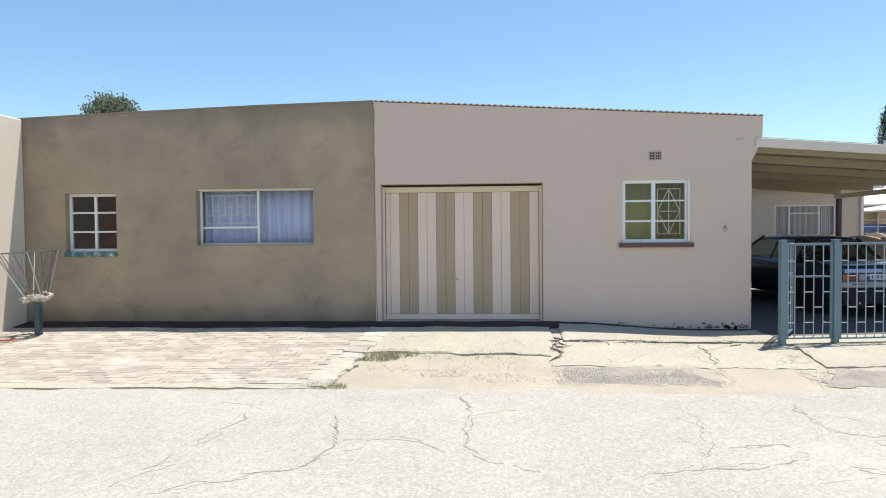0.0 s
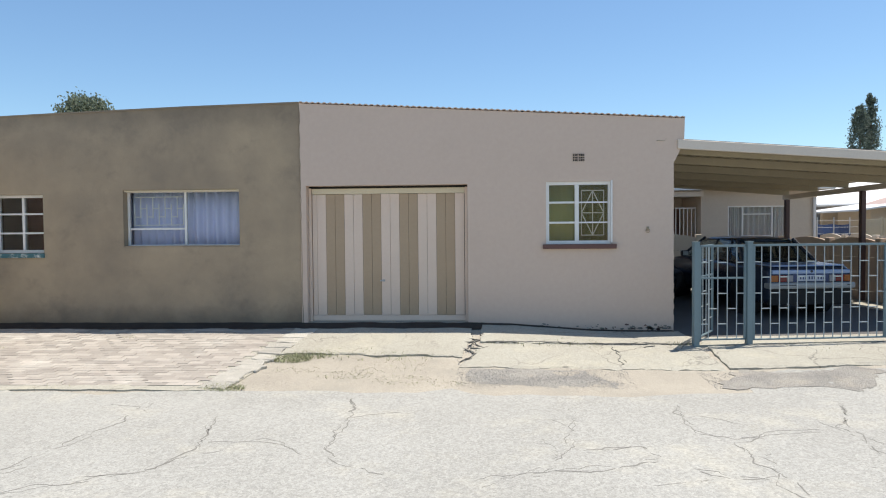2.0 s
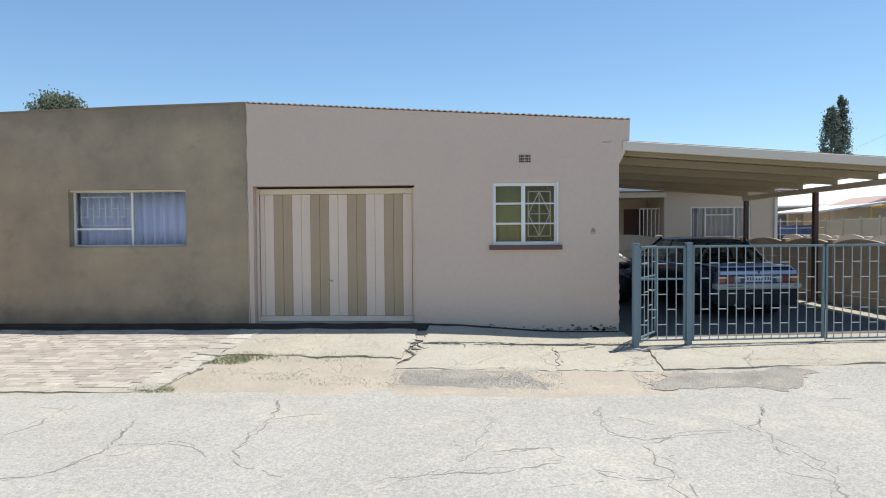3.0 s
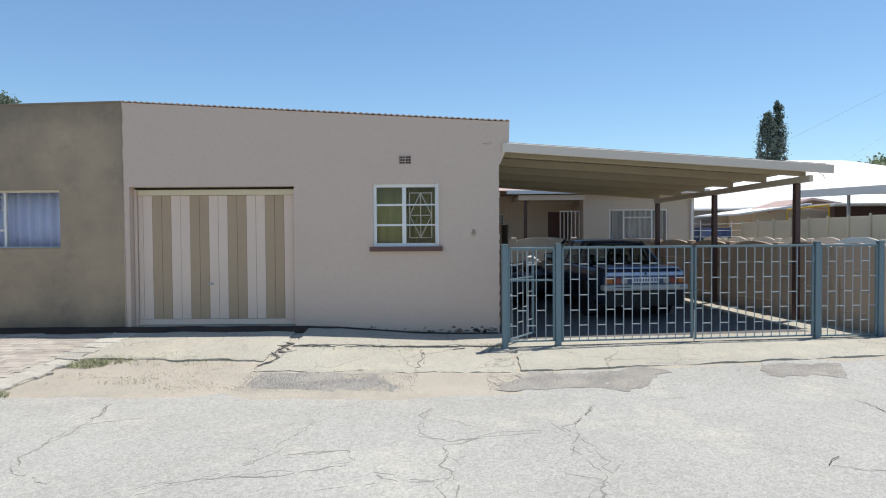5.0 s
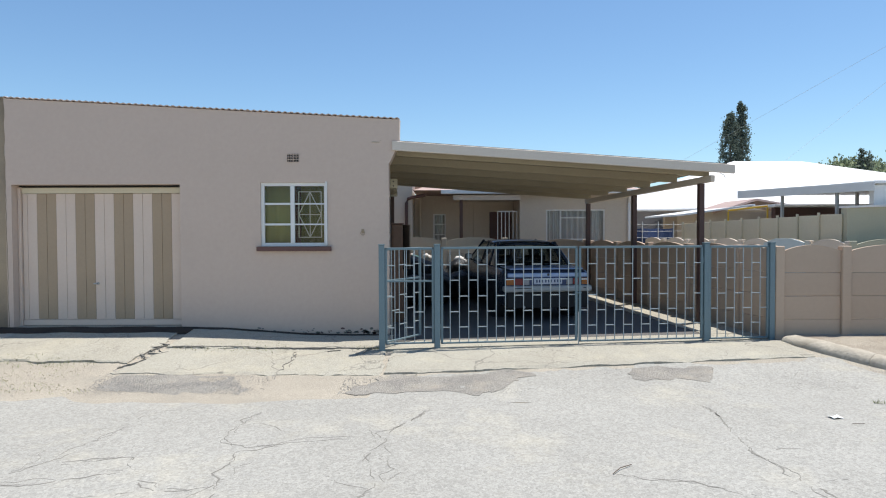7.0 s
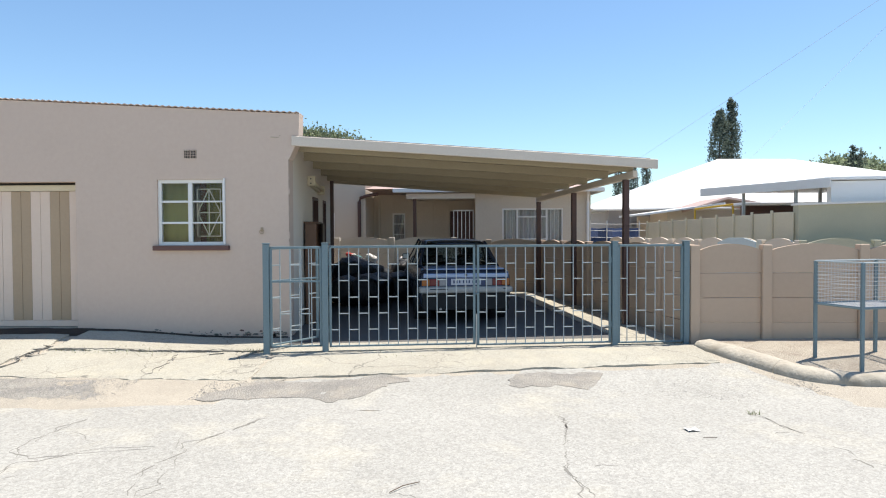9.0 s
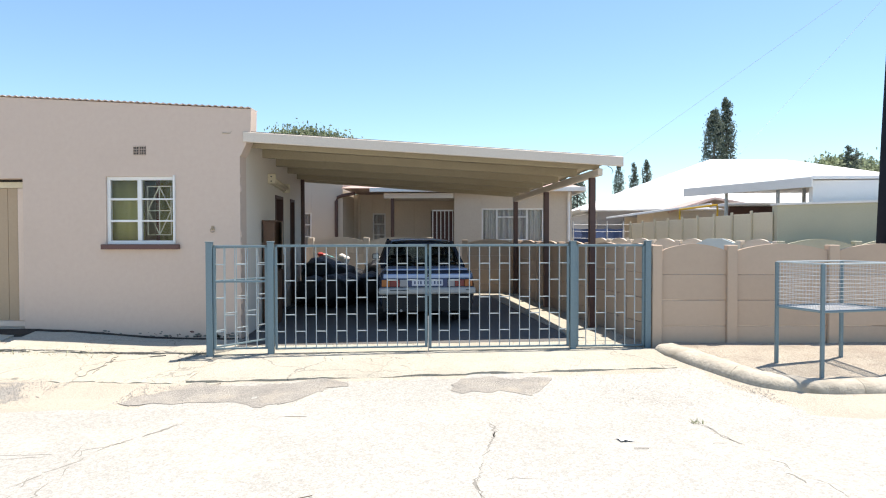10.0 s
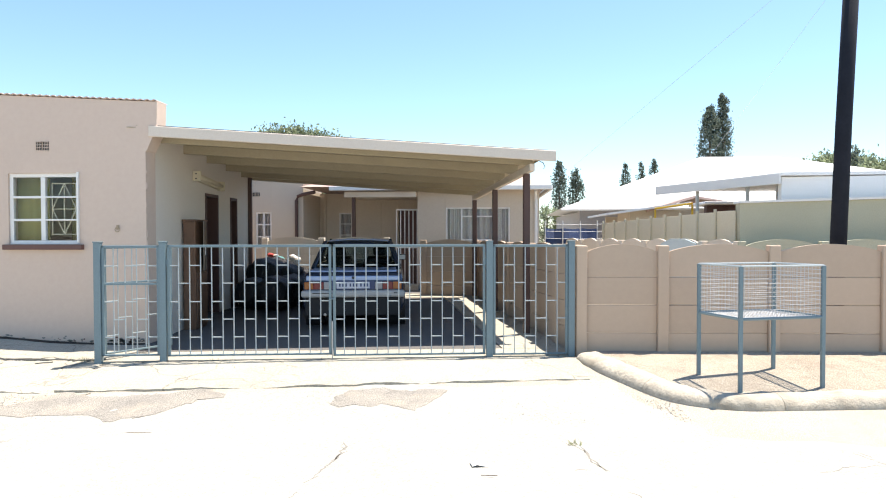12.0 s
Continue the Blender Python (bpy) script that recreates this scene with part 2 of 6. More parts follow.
SHEET = material("cream_green_sheet_metal", (0.63, 0.57, 0.42), 0.5, 0.08, 2, 40, 0.1, objvar=0.06)
GREY_METAL = material("galvanised_steel", (0.45, 0.46, 0.47), 0.4, 0.15, 8, 80, 0.1, metal=0.7)
WIRE_MESH = material("galvanised_wire", (0.55, 0.56, 0.56), 0.45, 0.1, 8, 80, 0.0, metal=0.4)
BARK = material("grey_bark", (0.13, 0.10, 0.075), 0.9, 0.3, 6, 40, 0.5)
# leaf green lightened and greyed to paint distance haze in
LEAF = material("hazy_green_leaves", (0.135, 0.17, 0.13), 0.6, 0.3, 2, 30, 0.0, island=0.35)
LEAF_LIGHT = material("green_leaves", (0.27, 0.315, 0.185), 0.6, 0.3, 2, 30, 0.0, island=0.35)
LEAF_GREY = material("grey_green_leaves", (0.20, 0.235, 0.16), 0.6, 0.3, 2, 30, 0.0, island=0.35)


def leafy(m, share_of_light):
    """Lets part of the light through the leaves."""
    n, link = m.node_tree.nodes, m.node_tree.links.new
    b, out = n["Principled BSDF"], n["Material Output"]
    thin, mix = n.new("ShaderNodeBsdfTranslucent"), n.new("ShaderNodeMixShader")
    link(b.inputs["Base Color"].links[0].from_socket, thin.inputs["Color"])
    mix.inputs[0].default_value = share_of_light
    link(b.outputs[0], mix.inputs[1])
    link(thin.outputs[0], mix.inputs[2])
    link(mix.outputs[0], out.inputs["Surface"])


for foliage in (LEAF, LEAF_LIGHT, LEAF_GREY):
    leafy(foliage, 0.4)
GRASS = material("dry_green_grass", (0.35, 0.355, 0.20), 0.8, 0.3, 4, 30, 0.0, island=0.3)
CURTAIN_BLUE = material("pale_blue_curtain", (0.58, 0.61, 0.84), 0.9, 0.08, 4, 200, 0.1)
CURTAIN_GREEN = material("olive_green_curtain", (0.30, 0.265, 0.085), 0.9, 0.2, 3, 150, 0.1)
CURTAIN_NET = material("white_net_curtain", (0.50, 0.47, 0.455), 0.9, 0.1, 4, 150, 0.1)
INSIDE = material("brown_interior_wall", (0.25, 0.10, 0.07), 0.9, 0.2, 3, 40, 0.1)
# body blue darkened for the shade the car stands in
SHADED_CAR_PAINT = material("car_paint_with_shade", (0.055, 0.07, 0.105), 0.2, 0.04, 2, 200, 0.0, metal=0.5)
CAR_DARK = material("dark_plastic_trim", (0.025, 0.025, 0.027), 0.5, 0.1)
# lighter blue that paints the sky's reflection on the boot
LID_REFLECTION = material("boot_sky_reflection", (0.30, 0.40, 0.60), 0.25, 0.04, 2, 200, 0.0, metal=0.3)
PAPER = material("white_paper", (0.75, 0.75, 0.73), 0.9, 0.05)
PEBBLE = material("grey_pebbles", (0.34, 0.325, 0.295), 0.9, 0.2, 5, 60, 0.0, island=0.25)
BUMPER = material("grey_bumper_plastic", (0.40, 0.40, 0.385), 0.45, 0.08, 4, 60)
TYRE = material("black_tyre_rubber", (0.022, 0.022, 0.022), 0.85, 0.2)
RED_LENS = material("red_lamp_lens", (0.17, 0.012, 0.016), 0.15, 0.05)
AMBER_LENS = material("amber_lamp_lens", (0.34, 0.10, 0.015), 0.15, 0.05)
CLEAR_LENS = material("clear_lamp_lens", (0.30, 0.30, 0.31), 0.15, 0.05)
PLATE = material("white_plate", (0.52, 0.55, 0.62), 0.4, 0.03)
PLATE_INK = material("dark_blue_plate_letters", (0.04, 0.06, 0.14), 0.5, 0.03)
BAG = material("black_plastic_bag", (0.012, 0.012, 0.013), 0.4, 0.2, 8, 30, 0.6, 0.03)
EDGE_STONE = material("broken_white_stone", (0.49, 0.46, 0.395), 0.9, 0.35, 6, 50, 0.8, 0.02, (0.36, 0.33, 0.28), objvar=0.14)
ARM_STEEL = material("dull_dark_steel", (0.11, 0.115, 0.12), 0.5, 0.2, 8, 60, 0.1)
RAG = material("grubby_white_rag", (0.62, 0.58, 0.50), 0.95, 0.3, 10, 120, 0.3, 0.01, (0.16, 0.14, 0.11))
CLOTH_WHITE = material("white_cloth", (0.80, 0.76, 0.71), 0.95, 0.15, 8, 150, 0.2)
CLOTH_TEAL = material("teal_cloth", (0.10, 0.28, 0.28), 0.95, 0.15, 8, 150, 0.2)
CLOTH_RED = material("red_cloth", (0.45, 0.06, 0.05), 0.95, 0.15, 8, 150, 0.2)
YELLOW = material("yellow_frame_paint", (0.62, 0.40, 0.03), 0.5, 0.08)
BLUE_TARP = material("dark_blue_tarpaulin", (0.025, 0.05, 0.13), 0.6, 0.2, 5, 40, 0.4, 0.02)
BLUE_SHEET = material("pale_blue_sheet", (0.48, 0.58, 0.62), 0.6, 0.08)
HOSE_GREEN = material("green_hose_rubber", (0.05, 0.16, 0.08), 0.5, 0.1)
HOSE_RED = material("red_hose_rubber", (0.45, 0.10, 0.06), 0.5, 0.1)
GLASS = glass("window_glass")
CAR_GLASS = glass("tinted_car_glass", (0.55, 0.62, 0.62))


# ---- building helpers ----
def thing(name, m=None, label="", category="", group="", kind=""):
    ob = new(name)
    if m is not None:
        ob.matrix_world = m
    return tagged(ob, label, category, group, kind)


def part(name, bm, mat, parent=None, label="", smooth=False, m=None):
    me = bpy.data.meshes.new(name)
    bmesh.ops.recalc_face_normals(bm, faces=bm.faces)
    bm.to_mesh(me)
    bm.free()
    if smooth:
        me.shade_smooth()
    me.materials.append(mat)
    ob = new(name, me)
    if parent is not None:
        ob.parent = parent
    if m is not None:
        ob.matrix_basis = m
    return tagged(ob, label)


def share(name, source, parent, m):
    ob = new(name, source.data)
    ob.parent, ob.matrix_basis = parent, m
    return ob


def box(bm, x0, x1, y0, y1, z0, z1, bevel=0.0):
    made = bmesh.ops.create_cube(bm, size=1.0)
    vs = made["verts"]
    for v in vs:
        v.co = Vector((x0 + (v.co.x + 0.5) * (x1 - x0), y0 + (v.co.y + 0.5) * (y1 - y0), z0 + (v.co.z + 0.5) * (z1 - z0)))
    if bevel:
        es = list({e for v in vs for e in v.link_edges})
        bmesh.ops.bevel(bm, geom=es, offset=bevel, segments=2, affect="EDGES", profile=0.5)
    return bm


def boxed(x0, x1, y0, y1, z0, z1, bevel=0.0):
    return box(bmesh.new(), x0, x1, y0, y1, z0, z1, bevel)


def prism(points, y0, y1, axis="y"):
    """A flat outline in x and z, given its depth along y (or in x and y, along z)."""
    bm = bmesh.new()
    rows = []
    for d in (y0, y1):
        rows.append([bm.verts.new((a, d, b) if axis == "y" else (a, b, d) if axis == "z" else (d, a, b)) for a, b in points])
    bm.faces.new(rows[0])
    bm.faces.new(rows[1][::-1])
    for i in range(len(points)):
        j = (i + 1) % len(points)
        bm.faces.new((rows[0][i], rows[1][i], rows[1][j], rows[0][j]))
    return bm


def tube(bm, points, radius, sides=8, taper=None):
    """A round bar along a line of points."""
    pts = [Vector(p) for p in points]
    rings = []
    for i, p in enumerate(pts):
        way = (pts[min(i + 1, len(pts) - 1)] - pts[max(i - 1, 0)]).normalized()
        a = way.cross(Vector((0, 0, 1)) if abs(way.z) < 0.9 else Vector((1, 0, 0))).normalized()
        b = way.cross(a)
        r = radius if taper is None else radius + (taper - radius) * i / (len(pts) - 1)
        rings.append([bm.verts.new(p + (a * math.cos(k * math.tau / sides) + b * math.sin(k * math.tau / sides)) * r) for k in range(sides)])
    for r0, r1 in zip(rings, rings[1:]):
        for k in range(sides):
            bm.faces.new((r0[k], r0[(k + 1) % sides], r1[(k + 1) % sides], r1[k]))
    bm.faces.new(rings[0][::-1])
    bm.faces.new(rings[-1])
    return bm


def rod(points, radius, sides=8, taper=None):
    return tube(bmesh.new(), points, radius, sides, taper)


def lerp(x, knots):
    return float(np.interp(x, [k[0] for k in knots], [k[1] for k in knots]))


LEFT_RISE = ((6.9, 0.0), (7.2, 0.01), (8.15, 0.07), (8.5, 0.12), (9.0, 0.19), (9.4, 0.24), (10.0, 0.31), (30, 0.4))
RIGHT_RISE = ((6.9, 0.0), (7.4, 0.01), (8.1, 0.06), (8.5, 0.11), (9.0, 0.165), (9.6, 0.175), (10.0, 0.19), (16.5, 0.33), (30, 0.4))


def gz(x, y):
    """The height of the ground."""
    k = min(1.0, max(0.0, (x - 1.8) / 2.4))
    k = k * k * (3 - 2 * k)
    return lerp(y, LEFT_RISE) * (1 - k) + lerp(y, RIGHT_RISE) * k


def patch(name, corners, lift, thick, mat, label, category="pavement", step=0.25, wobble=0.0, seed=0, crumble=0.0, uneven=0.004):
    """A slab or layer over four ground corners, that follows the ground; wobble makes its rim uneven."""
    a, b, c, d = [Vector((*p, 0)) for p in corners]
    nu = max(1, int(max((b - a).length, (c - d).length) / step))
    nv = max(1, int(max((d - a).length, (c - b).length) / step))
    bm = bmesh.new()
    top, low = [], []
    for j in range(nv + 1):
        rt, rl = [], []
        for i in range(nu + 1):
            s, t = i / nu, j / nv
            p = (a * (1 - s) + b * s) * (1 - t) + (d * (1 - s) + c * s) * t
            if i in (0, nu) or j in (0, nv):
                for k, s2 in ((2.1, 0.8), (6.3, 0.4), (15.0, 0.2)):
                    p.x += wobble * s2 * noise.noise((p.x * k + seed, p.y * k, 1.3))
                    p.y += wobble * s2 * noise.noise((p.x * k, p.y * k + seed, 7.9))
            z = gz(p.x, p.y) + lift
            if (j in (0, nv) or i in (0, nu)) and crumble:
                z -= crumble * max(0.0, 0.35 + noise.noise((p.x * 1.9, p.y * 1.9, seed)) + 0.7 * noise.noise((p.x * 9, p.y * 9, seed)))
            rt.append(bm.verts.new((p.x, p.y, z + uneven * noise.noise((p.x * 3, p.y * 3, seed)))))
            rl.append(bm.verts.new((p.x, p.y, z - thick)))
        top.append(rt)
        low.append(rl)
    for j in range(nv):
        for i in range(nu):
            bm.faces.new((top[j][i], top[j][i + 1], top[j + 1][i + 1], top[j + 1][i]))
    rim = [(0, i) for i in range(nu + 1)] + [(j, nu) for j in range(1, nv + 1)] + [(nv, i) for i in range(nu - 1, -1, -1)] + [(j, 0) for j in range(nv - 1, 0, -1)]
    for k, (j, i) in enumerate(rim):
        j2, i2 = rim[(k + 1) % len(rim)]
        bm.faces.new((top[j][i], low[j][i], low[j2][i2], top[j2][i2]))
    ob = part(name, bm, mat)
    return tagged(ob, label, category, kind="structure")


# ---- ground ----
def ground():
    bm = bmesh.new()
    xs = [-900, -300, -120, -60, -30] + [-20 + 0.5 * i for i in range(101)] + [40, 60, 120, 300, 900]
    ys = [-900, -300, -100, -40, -20, -10] + [-5 + 0.25 * i for i in range(101)] + [25, 35, 60, 120, 300, 900]
    grid = [[bm.verts.new((x, y, gz(x, y) - 0.012)) for x in xs] for y in ys]
    for r0, r1 in zip(grid, grid[1:]):
        for i in range(len(xs) - 1):
            bm.faces.new((r0[i], r0[i + 1], r1[i + 1], r1[i]))
    tagged(part("ground", bm, SAND, smooth=True), "pale dry sandy ground around the buildings", "ground", kind="structure")


ground()
patch("road", [(-60, -12), (70, -12), (70, 7.0), (-60, 7.0)], 0.0, 0.05, ASPHALT, "bleached grey asphalt road with a net of cracks", "road", step=0.3, wobble=0.3, seed=3, uneven=0.0)
patch("pavement_1", [(-0.62, 8.55), (1.75, 8.4), (1.9, 9.99), (-0.62, 9.99)], 0.014, 0.12, CONCRETE, "cracked concrete apron before the garage door", step=0.06, wobble=0.11, seed=5, crumble=0.024)
patch("pavement_2", [(1.72, 8.05), (4.9, 8.0), (4.9, 9.05), (2.0, 9.0)], 0.003, 0.12, CONCRETE, "lower cracked concrete slab along the wall", step=0.06, wobble=0.09, seed=9, crumble=0.024)
patch("pavement_3", [(2.0, 9.02), (4.95, 9.07), (4.95, 9.99), (1.94, 9.99)], 0.014, 0.14, CONCRETE, "upper concrete slab against the wall", step=0.06, wobble=0.05, seed=12, crumble=0.024)
patch("pavement_4", [(4.92, 8.0), (10.3, 8.62), (10.35, 9.55), (4.97, 8.93)], 0.015, 0.14, CONCRETE, "concrete driveway slab before the gate", step=0.06, wobble=0.05, seed=14, crumble=0.024)
patch("pavement_6", [(-6.3, 7.02), (-1.0, 7.06), (-1.0, 7.26), (-6.3, 7.22)], 0.006, 0.1, CONCRETE, "dusty concrete haunch before the brick paving", step=0.1, wobble=0.08, seed=41)
patch("pavement_7", [(-1.6, 7.2), (-0.8, 7.2), (-0.55, 9.95), (-1.3, 9.95)], 0.003, 0.1, CONCRETE, "mortar bed along the edge of the brick paving", step=0.1, wobble=0.02, seed=43)
# dark strips paint the facade's cast shadow along the wall foot
patch("shade_strip_1", [(-6.26, 9.66), (1.98, 9.70), (1.98, 9.988), (-6.26, 9.988)], 0.022, 0.1, WALL_SHADE, "narrow dark strip painting in the wall's shadow at its foot", step=0.1, wobble=0.05, seed=51)
patch("shade_strip_2", [(2.03, 9.91), (4.8, 9.92), (4.8, 9.988), (2.03, 9.988)], 0.024, 0.1, WALL_SHADE, "thin dark strip painting in shadow along the painted wall", step=0.08, wobble=0.05, seed=53)
# one concrete floor split into pale sunlit strips and a shade-dark middle
patch("pavement_10", [(4.86, 8.95), (10.25, 9.58), (10.17, 10.0), (4.8, 9.5)], 0.012, 0.14, CONCRETE, "concrete strip in a paler colour for sunlight inside the gate", step=0.15, seed=18)
patch("pavement_11", [(9.44, 9.95), (10.18, 10.02), (9.0, 15.7), (8.3, 15.7)], 0.012, 0.14, CONCRETE, "concrete strip in a paler colour for sunlight beside the carport floor", step=0.2, seed=19)
patch("pavement_12", [(4.4, 15.1), (8.4, 15.35), (8.4, 16.0), (4.4, 16.0)], 0.014, 0.14, CONCRETE, "concrete strip behind the carport", step=0.25, seed=20)
# yard colour darkened so less light bounces onto house and porch
patch("pavement_13", [(0.8, 16.02), (10.4, 16.02), (10.4, 18.74), (0.8, 18.74)], 0.014, 0.14, SHADE_FLOOR, "yard and porch floor before the house, darkened to cut bounce light", step=0.5, seed=21)
patch("floor", [(4.78, 9.51), (9.42, 9.95), (8.29, 15.6), (4.4, 15.08)], 0.01, 0.14, SHADE_FLOOR, "smooth concrete carport floor, coloured dark for the roof's shade", "floor", seed=17)
patch("road_shoulder", [(4.7, 6.9), (11.2, 6.9), (10.5, 8.55), (5.0, 7.95)], -0.0075, 0.06, ASPHALT, "worn broken asphalt edge before the driveway", "road", step=0.07, wobble=0.3, seed=69, uneven=0.002)
patch("gravel_bed", [(1.95, 7.35), (3.5, 7.3), (3.2, 8.0), (1.98, 8.05)], -0.0105, 0.06, GRAVEL, "patch of grey gravel below the slab", "gravel", step=0.05, wobble=0.35, seed=61)
patch("gravel_bed", [(4.6, 7.25), (6.3, 7.4), (6.6, 8.02), (5.0, 7.9)], -0.0040, 0.06, GRAVEL, "broken grey gravel before the driveway", "gravel", step=0.05, wobble=0.4, seed=63)
patch("gravel_bed", [(7.7, 7.75), (8.6, 7.8), (8.7, 8.25), (7.8, 8.15)], -0.0040, 0.06, GRAVEL, "small patch of grey gravel before the driveway", "gravel", step=0.05, wobble=0.3, seed=65)


# ---- the garage building ----
def wall(name, x0, x1, top, low, holes, y0, y1, mat, label):
    """A wall along x, its top a function of x, with openings (x0, x1, z0, z1) through it."""
    bm = bmesh.new()
    cuts = sorted({x0, x1, *[v for h in holes for v in h[:2]], *[x0 + (x1 - x0) * i / 8 for i in range(9)]})
    for a, b in zip(cuts, cuts[1:]):
        mid = (a + b) / 2
        spans, z = [], low
        for h in sorted((h for h in holes if h[0] < mid < h[1]), key=lambda h: h[2]):
            spans.append((z, h[2]))
            z = h[3]
        for s, e in spans:
            box(bm, a, b, y0, y1, s, e)
        made = bmesh.ops.create_cube(bm, size=1.0)["verts"]
        for v in made:
            x = a if v.co.x < 0 else b
            v.co = Vector((x, y0 if v.co.y < 0 else y1, z if v.co.z < 0 else top(x)))
    bmesh.ops.remove_doubles(bm, verts=bm.verts, dist=0.0005)
    bm.verts.index_update()
    seen = {}
    for f in bm.faces:
        seen.setdefault(tuple(sorted(v.index for v in f.verts)), []).append(f)
    bmesh.ops.delete(bm, geom=[f for fs in seen.values() if len(fs) > 1 for f in fs], context="FACES_ONLY")
    return tagged(part(name, bm, mat), label, "wall", kind="structure")


def left_top(x):
    return 3.66 - 0.16 * ((-0.74 - x) / 5.6) ** 1.3 if x < -0.74 else 3.66


def right_top(x):
    return 3.66 - 0.325 * (x + 0.74) / 5.74


DOOR = (-0.65, 1.80, 0.25, 2.41)
WIN_1, WIN_2, WIN_3 = (-5.62, -4.80, 1.42, 2.33), (-3.52, -1.69, 1.50, 2.38), (2.97, 3.94, 1.50, 2.43)
wall("wall_1", -6.5, -0.742, left_top, 0.1, [WIN_1, WIN_2], 10.0, 10.24, GREY_PLASTER, "rough grey-brown cement plastered wall, stained")
wall("wall_2", -0.738, 4.84, right_top, 0.05, [DOOR, WIN_3], 9.992, 10.24, BEIGE_PAINT, "pale pinkish beige painted garage wall")
tagged(part("wall_3", prism([(4.84, 2.70), (4.86, 2.72), (4.99, 3.0), (5.0, 3.34), (4.84, right_top(4.84))], 9.992, 10.24), BEIGE_PAINT), "beige corbel at the end of the garage wall", "wall", kind="structure")
tagged(part("wall_4", boxed(-6.66, -6.28, 5.6, 9.996, 0.0, 3.5, 0.02), LEFT_PAINT), "cream plastered wall that juts out beside the yard", "wall", kind="structure")
tagged(part("wall_5", boxed(-6.5, 4.0, 15.0, 15.24, 0.1, 3.1), BEIGE_PAINT), "rear wall of the garage building", "wall", kind="structure")
tagged(part("wall_6", boxed(-6.74, -6.502, 10.0, 15.2, 0.1, 3.3), LEFT_PAINT), "end wall of the garage building", "wall", kind="structure")
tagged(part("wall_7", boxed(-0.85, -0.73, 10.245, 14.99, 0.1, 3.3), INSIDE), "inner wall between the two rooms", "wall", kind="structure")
tagged(part("floor_1", boxed(-6.5, 4.7, 10.25, 15.0, 0.05, 0.3), SHADE_FLOOR), "concrete floor inside the garage", "floor", kind="structure")
tagged(part("coping", prism([(-6.5, left_top(-6.5)), (-4.5, left_top(-4.5)), (-2.5, left_top(-2.5)), (-0.745, 3.66), (-0.745, 3.685), (-2.5, left_top(-2.5) + 0.025), (-4.5, left_top(-4.5) + 0.022), (-6.5, left_top(-6.5) + 0.02)], 9.985, 10.25), GREY_PLASTER),
       "thin cement coping on the plastered wall", "trim", kind="structure")


def sheet_roof(name, x0, x1, y0, y1, height, pitch, swell, mat, label, thick=0.012):
    """Corrugated sheet whose waves run along y."""
    bm = bmesh.new()
    n = int((x1 - x0) / pitch * 8)
    rows = []
    for k, lift in ((0, thick), (1, 0.0)):
        for y in (y0, y1):
            rows.append([bm.verts.new((x0 + (x1 - x0) * i / n, y, height(x0 + (x1 - x0) * i / n, y) + swell * math.sin(math.tau * i / 8) + lift)) for i in range(n + 1)])
    tf, tb, lf, lb = rows
    for i in range(n):
        bm.faces.new((tf[i], tf[i + 1], tb[i + 1], tb[i]))
        bm.faces.new((lf[i], lb[i], lb[i + 1], lf[i + 1]))
        bm.faces.new((tf[i], lf[i], lf[i + 1], tf[i + 1]))
        bm.faces.new((tb[i], tb[i + 1], lb[i + 1], lb[i]))
    for i in (0, n):
        bm.faces.new((tf[i], tb[i], lb[i], lf[i]))
    return tagged(part(name, bm, mat, smooth=False), label, "roof", kind="structure")


sheet_roof("roof_1", -0.73, 5.0, 9.975, 10.27, lambda x, y: right_top(x) + 0.012, 0.09, 0.007, BEIGE_PAINT, "corrugated roof sheets with a wavy painted edge")
sheet_roof("roof_3", -0.73, 4.3, 10.28, 15.2, lambda x, y: 2.92, 0.09, 0.011, GREY_METAL, "corrugated roof hidden behind the garage wall")
sheet_roof("roof_2", -6.5, -0.74, 10.27, 15.2, lambda x, y: 3.3, 0.09, 0.011, GREY_METAL, "corrugated roof behind the plastered wall")


def bars(parent, name, lines, radius, mat, label=""):
    for a, b in lines:
        part(name, rod([a, b], radius, 6), mat, parent, label)


def window(name, hole, y, frame_mat, uprights, crossbars, label, thick=0.045, sill=None):
    """A steel window set at depth y. uprights: x of mullions; crossbars: (x0, x1, z)."""
    x0, x1, z0, z1 = hole
    w = thing(name, None, label, "window", kind="structure")
    bm = bmesh.new()
    for q in ((x0, x0 + thick, z0, z1), (x1 - thick, x1, z0, z1), (x0 + thick, x1 - thick, z1 - thick, z1), (x0 + thick, x1 - thick, z0, z0 + thick)):
        box(bm, q[0], q[1], y, y + 0.05, q[2], q[3], 0.004)
    part("window_frame", bm, frame_mat, w)
    for x, t in uprights:
        part("mullion", boxed(x - t / 2, x + t / 2, y - 0.004, y + 0.045, z0 + thick, z1 - thick, 0.004), frame_mat, w)
    for a, b, z, t in crossbars:
        part("glazing_bar", boxed(a, b, y, y + 0.04, z - t / 2, z + t / 2, 0.003), frame_mat, w)
    xs = [x0 + thick] + [u[0] for u in uprights] + [x1 - thick]
    for a, b in zip(xs, xs[1:]):
        zs = sorted({z0 + thick, z1 - thick, *[c[2] for c in crossbars if c[0] - 0.06 <= a and c[1] + 0.06 >= b]})
        for s, e in zip(zs, zs[1:]):
            pane = part("pane", boxed(a, b, y + 0.018, y + 0.022, s, e), GLASS, w)
            pane.visible_shadow = False
    return w


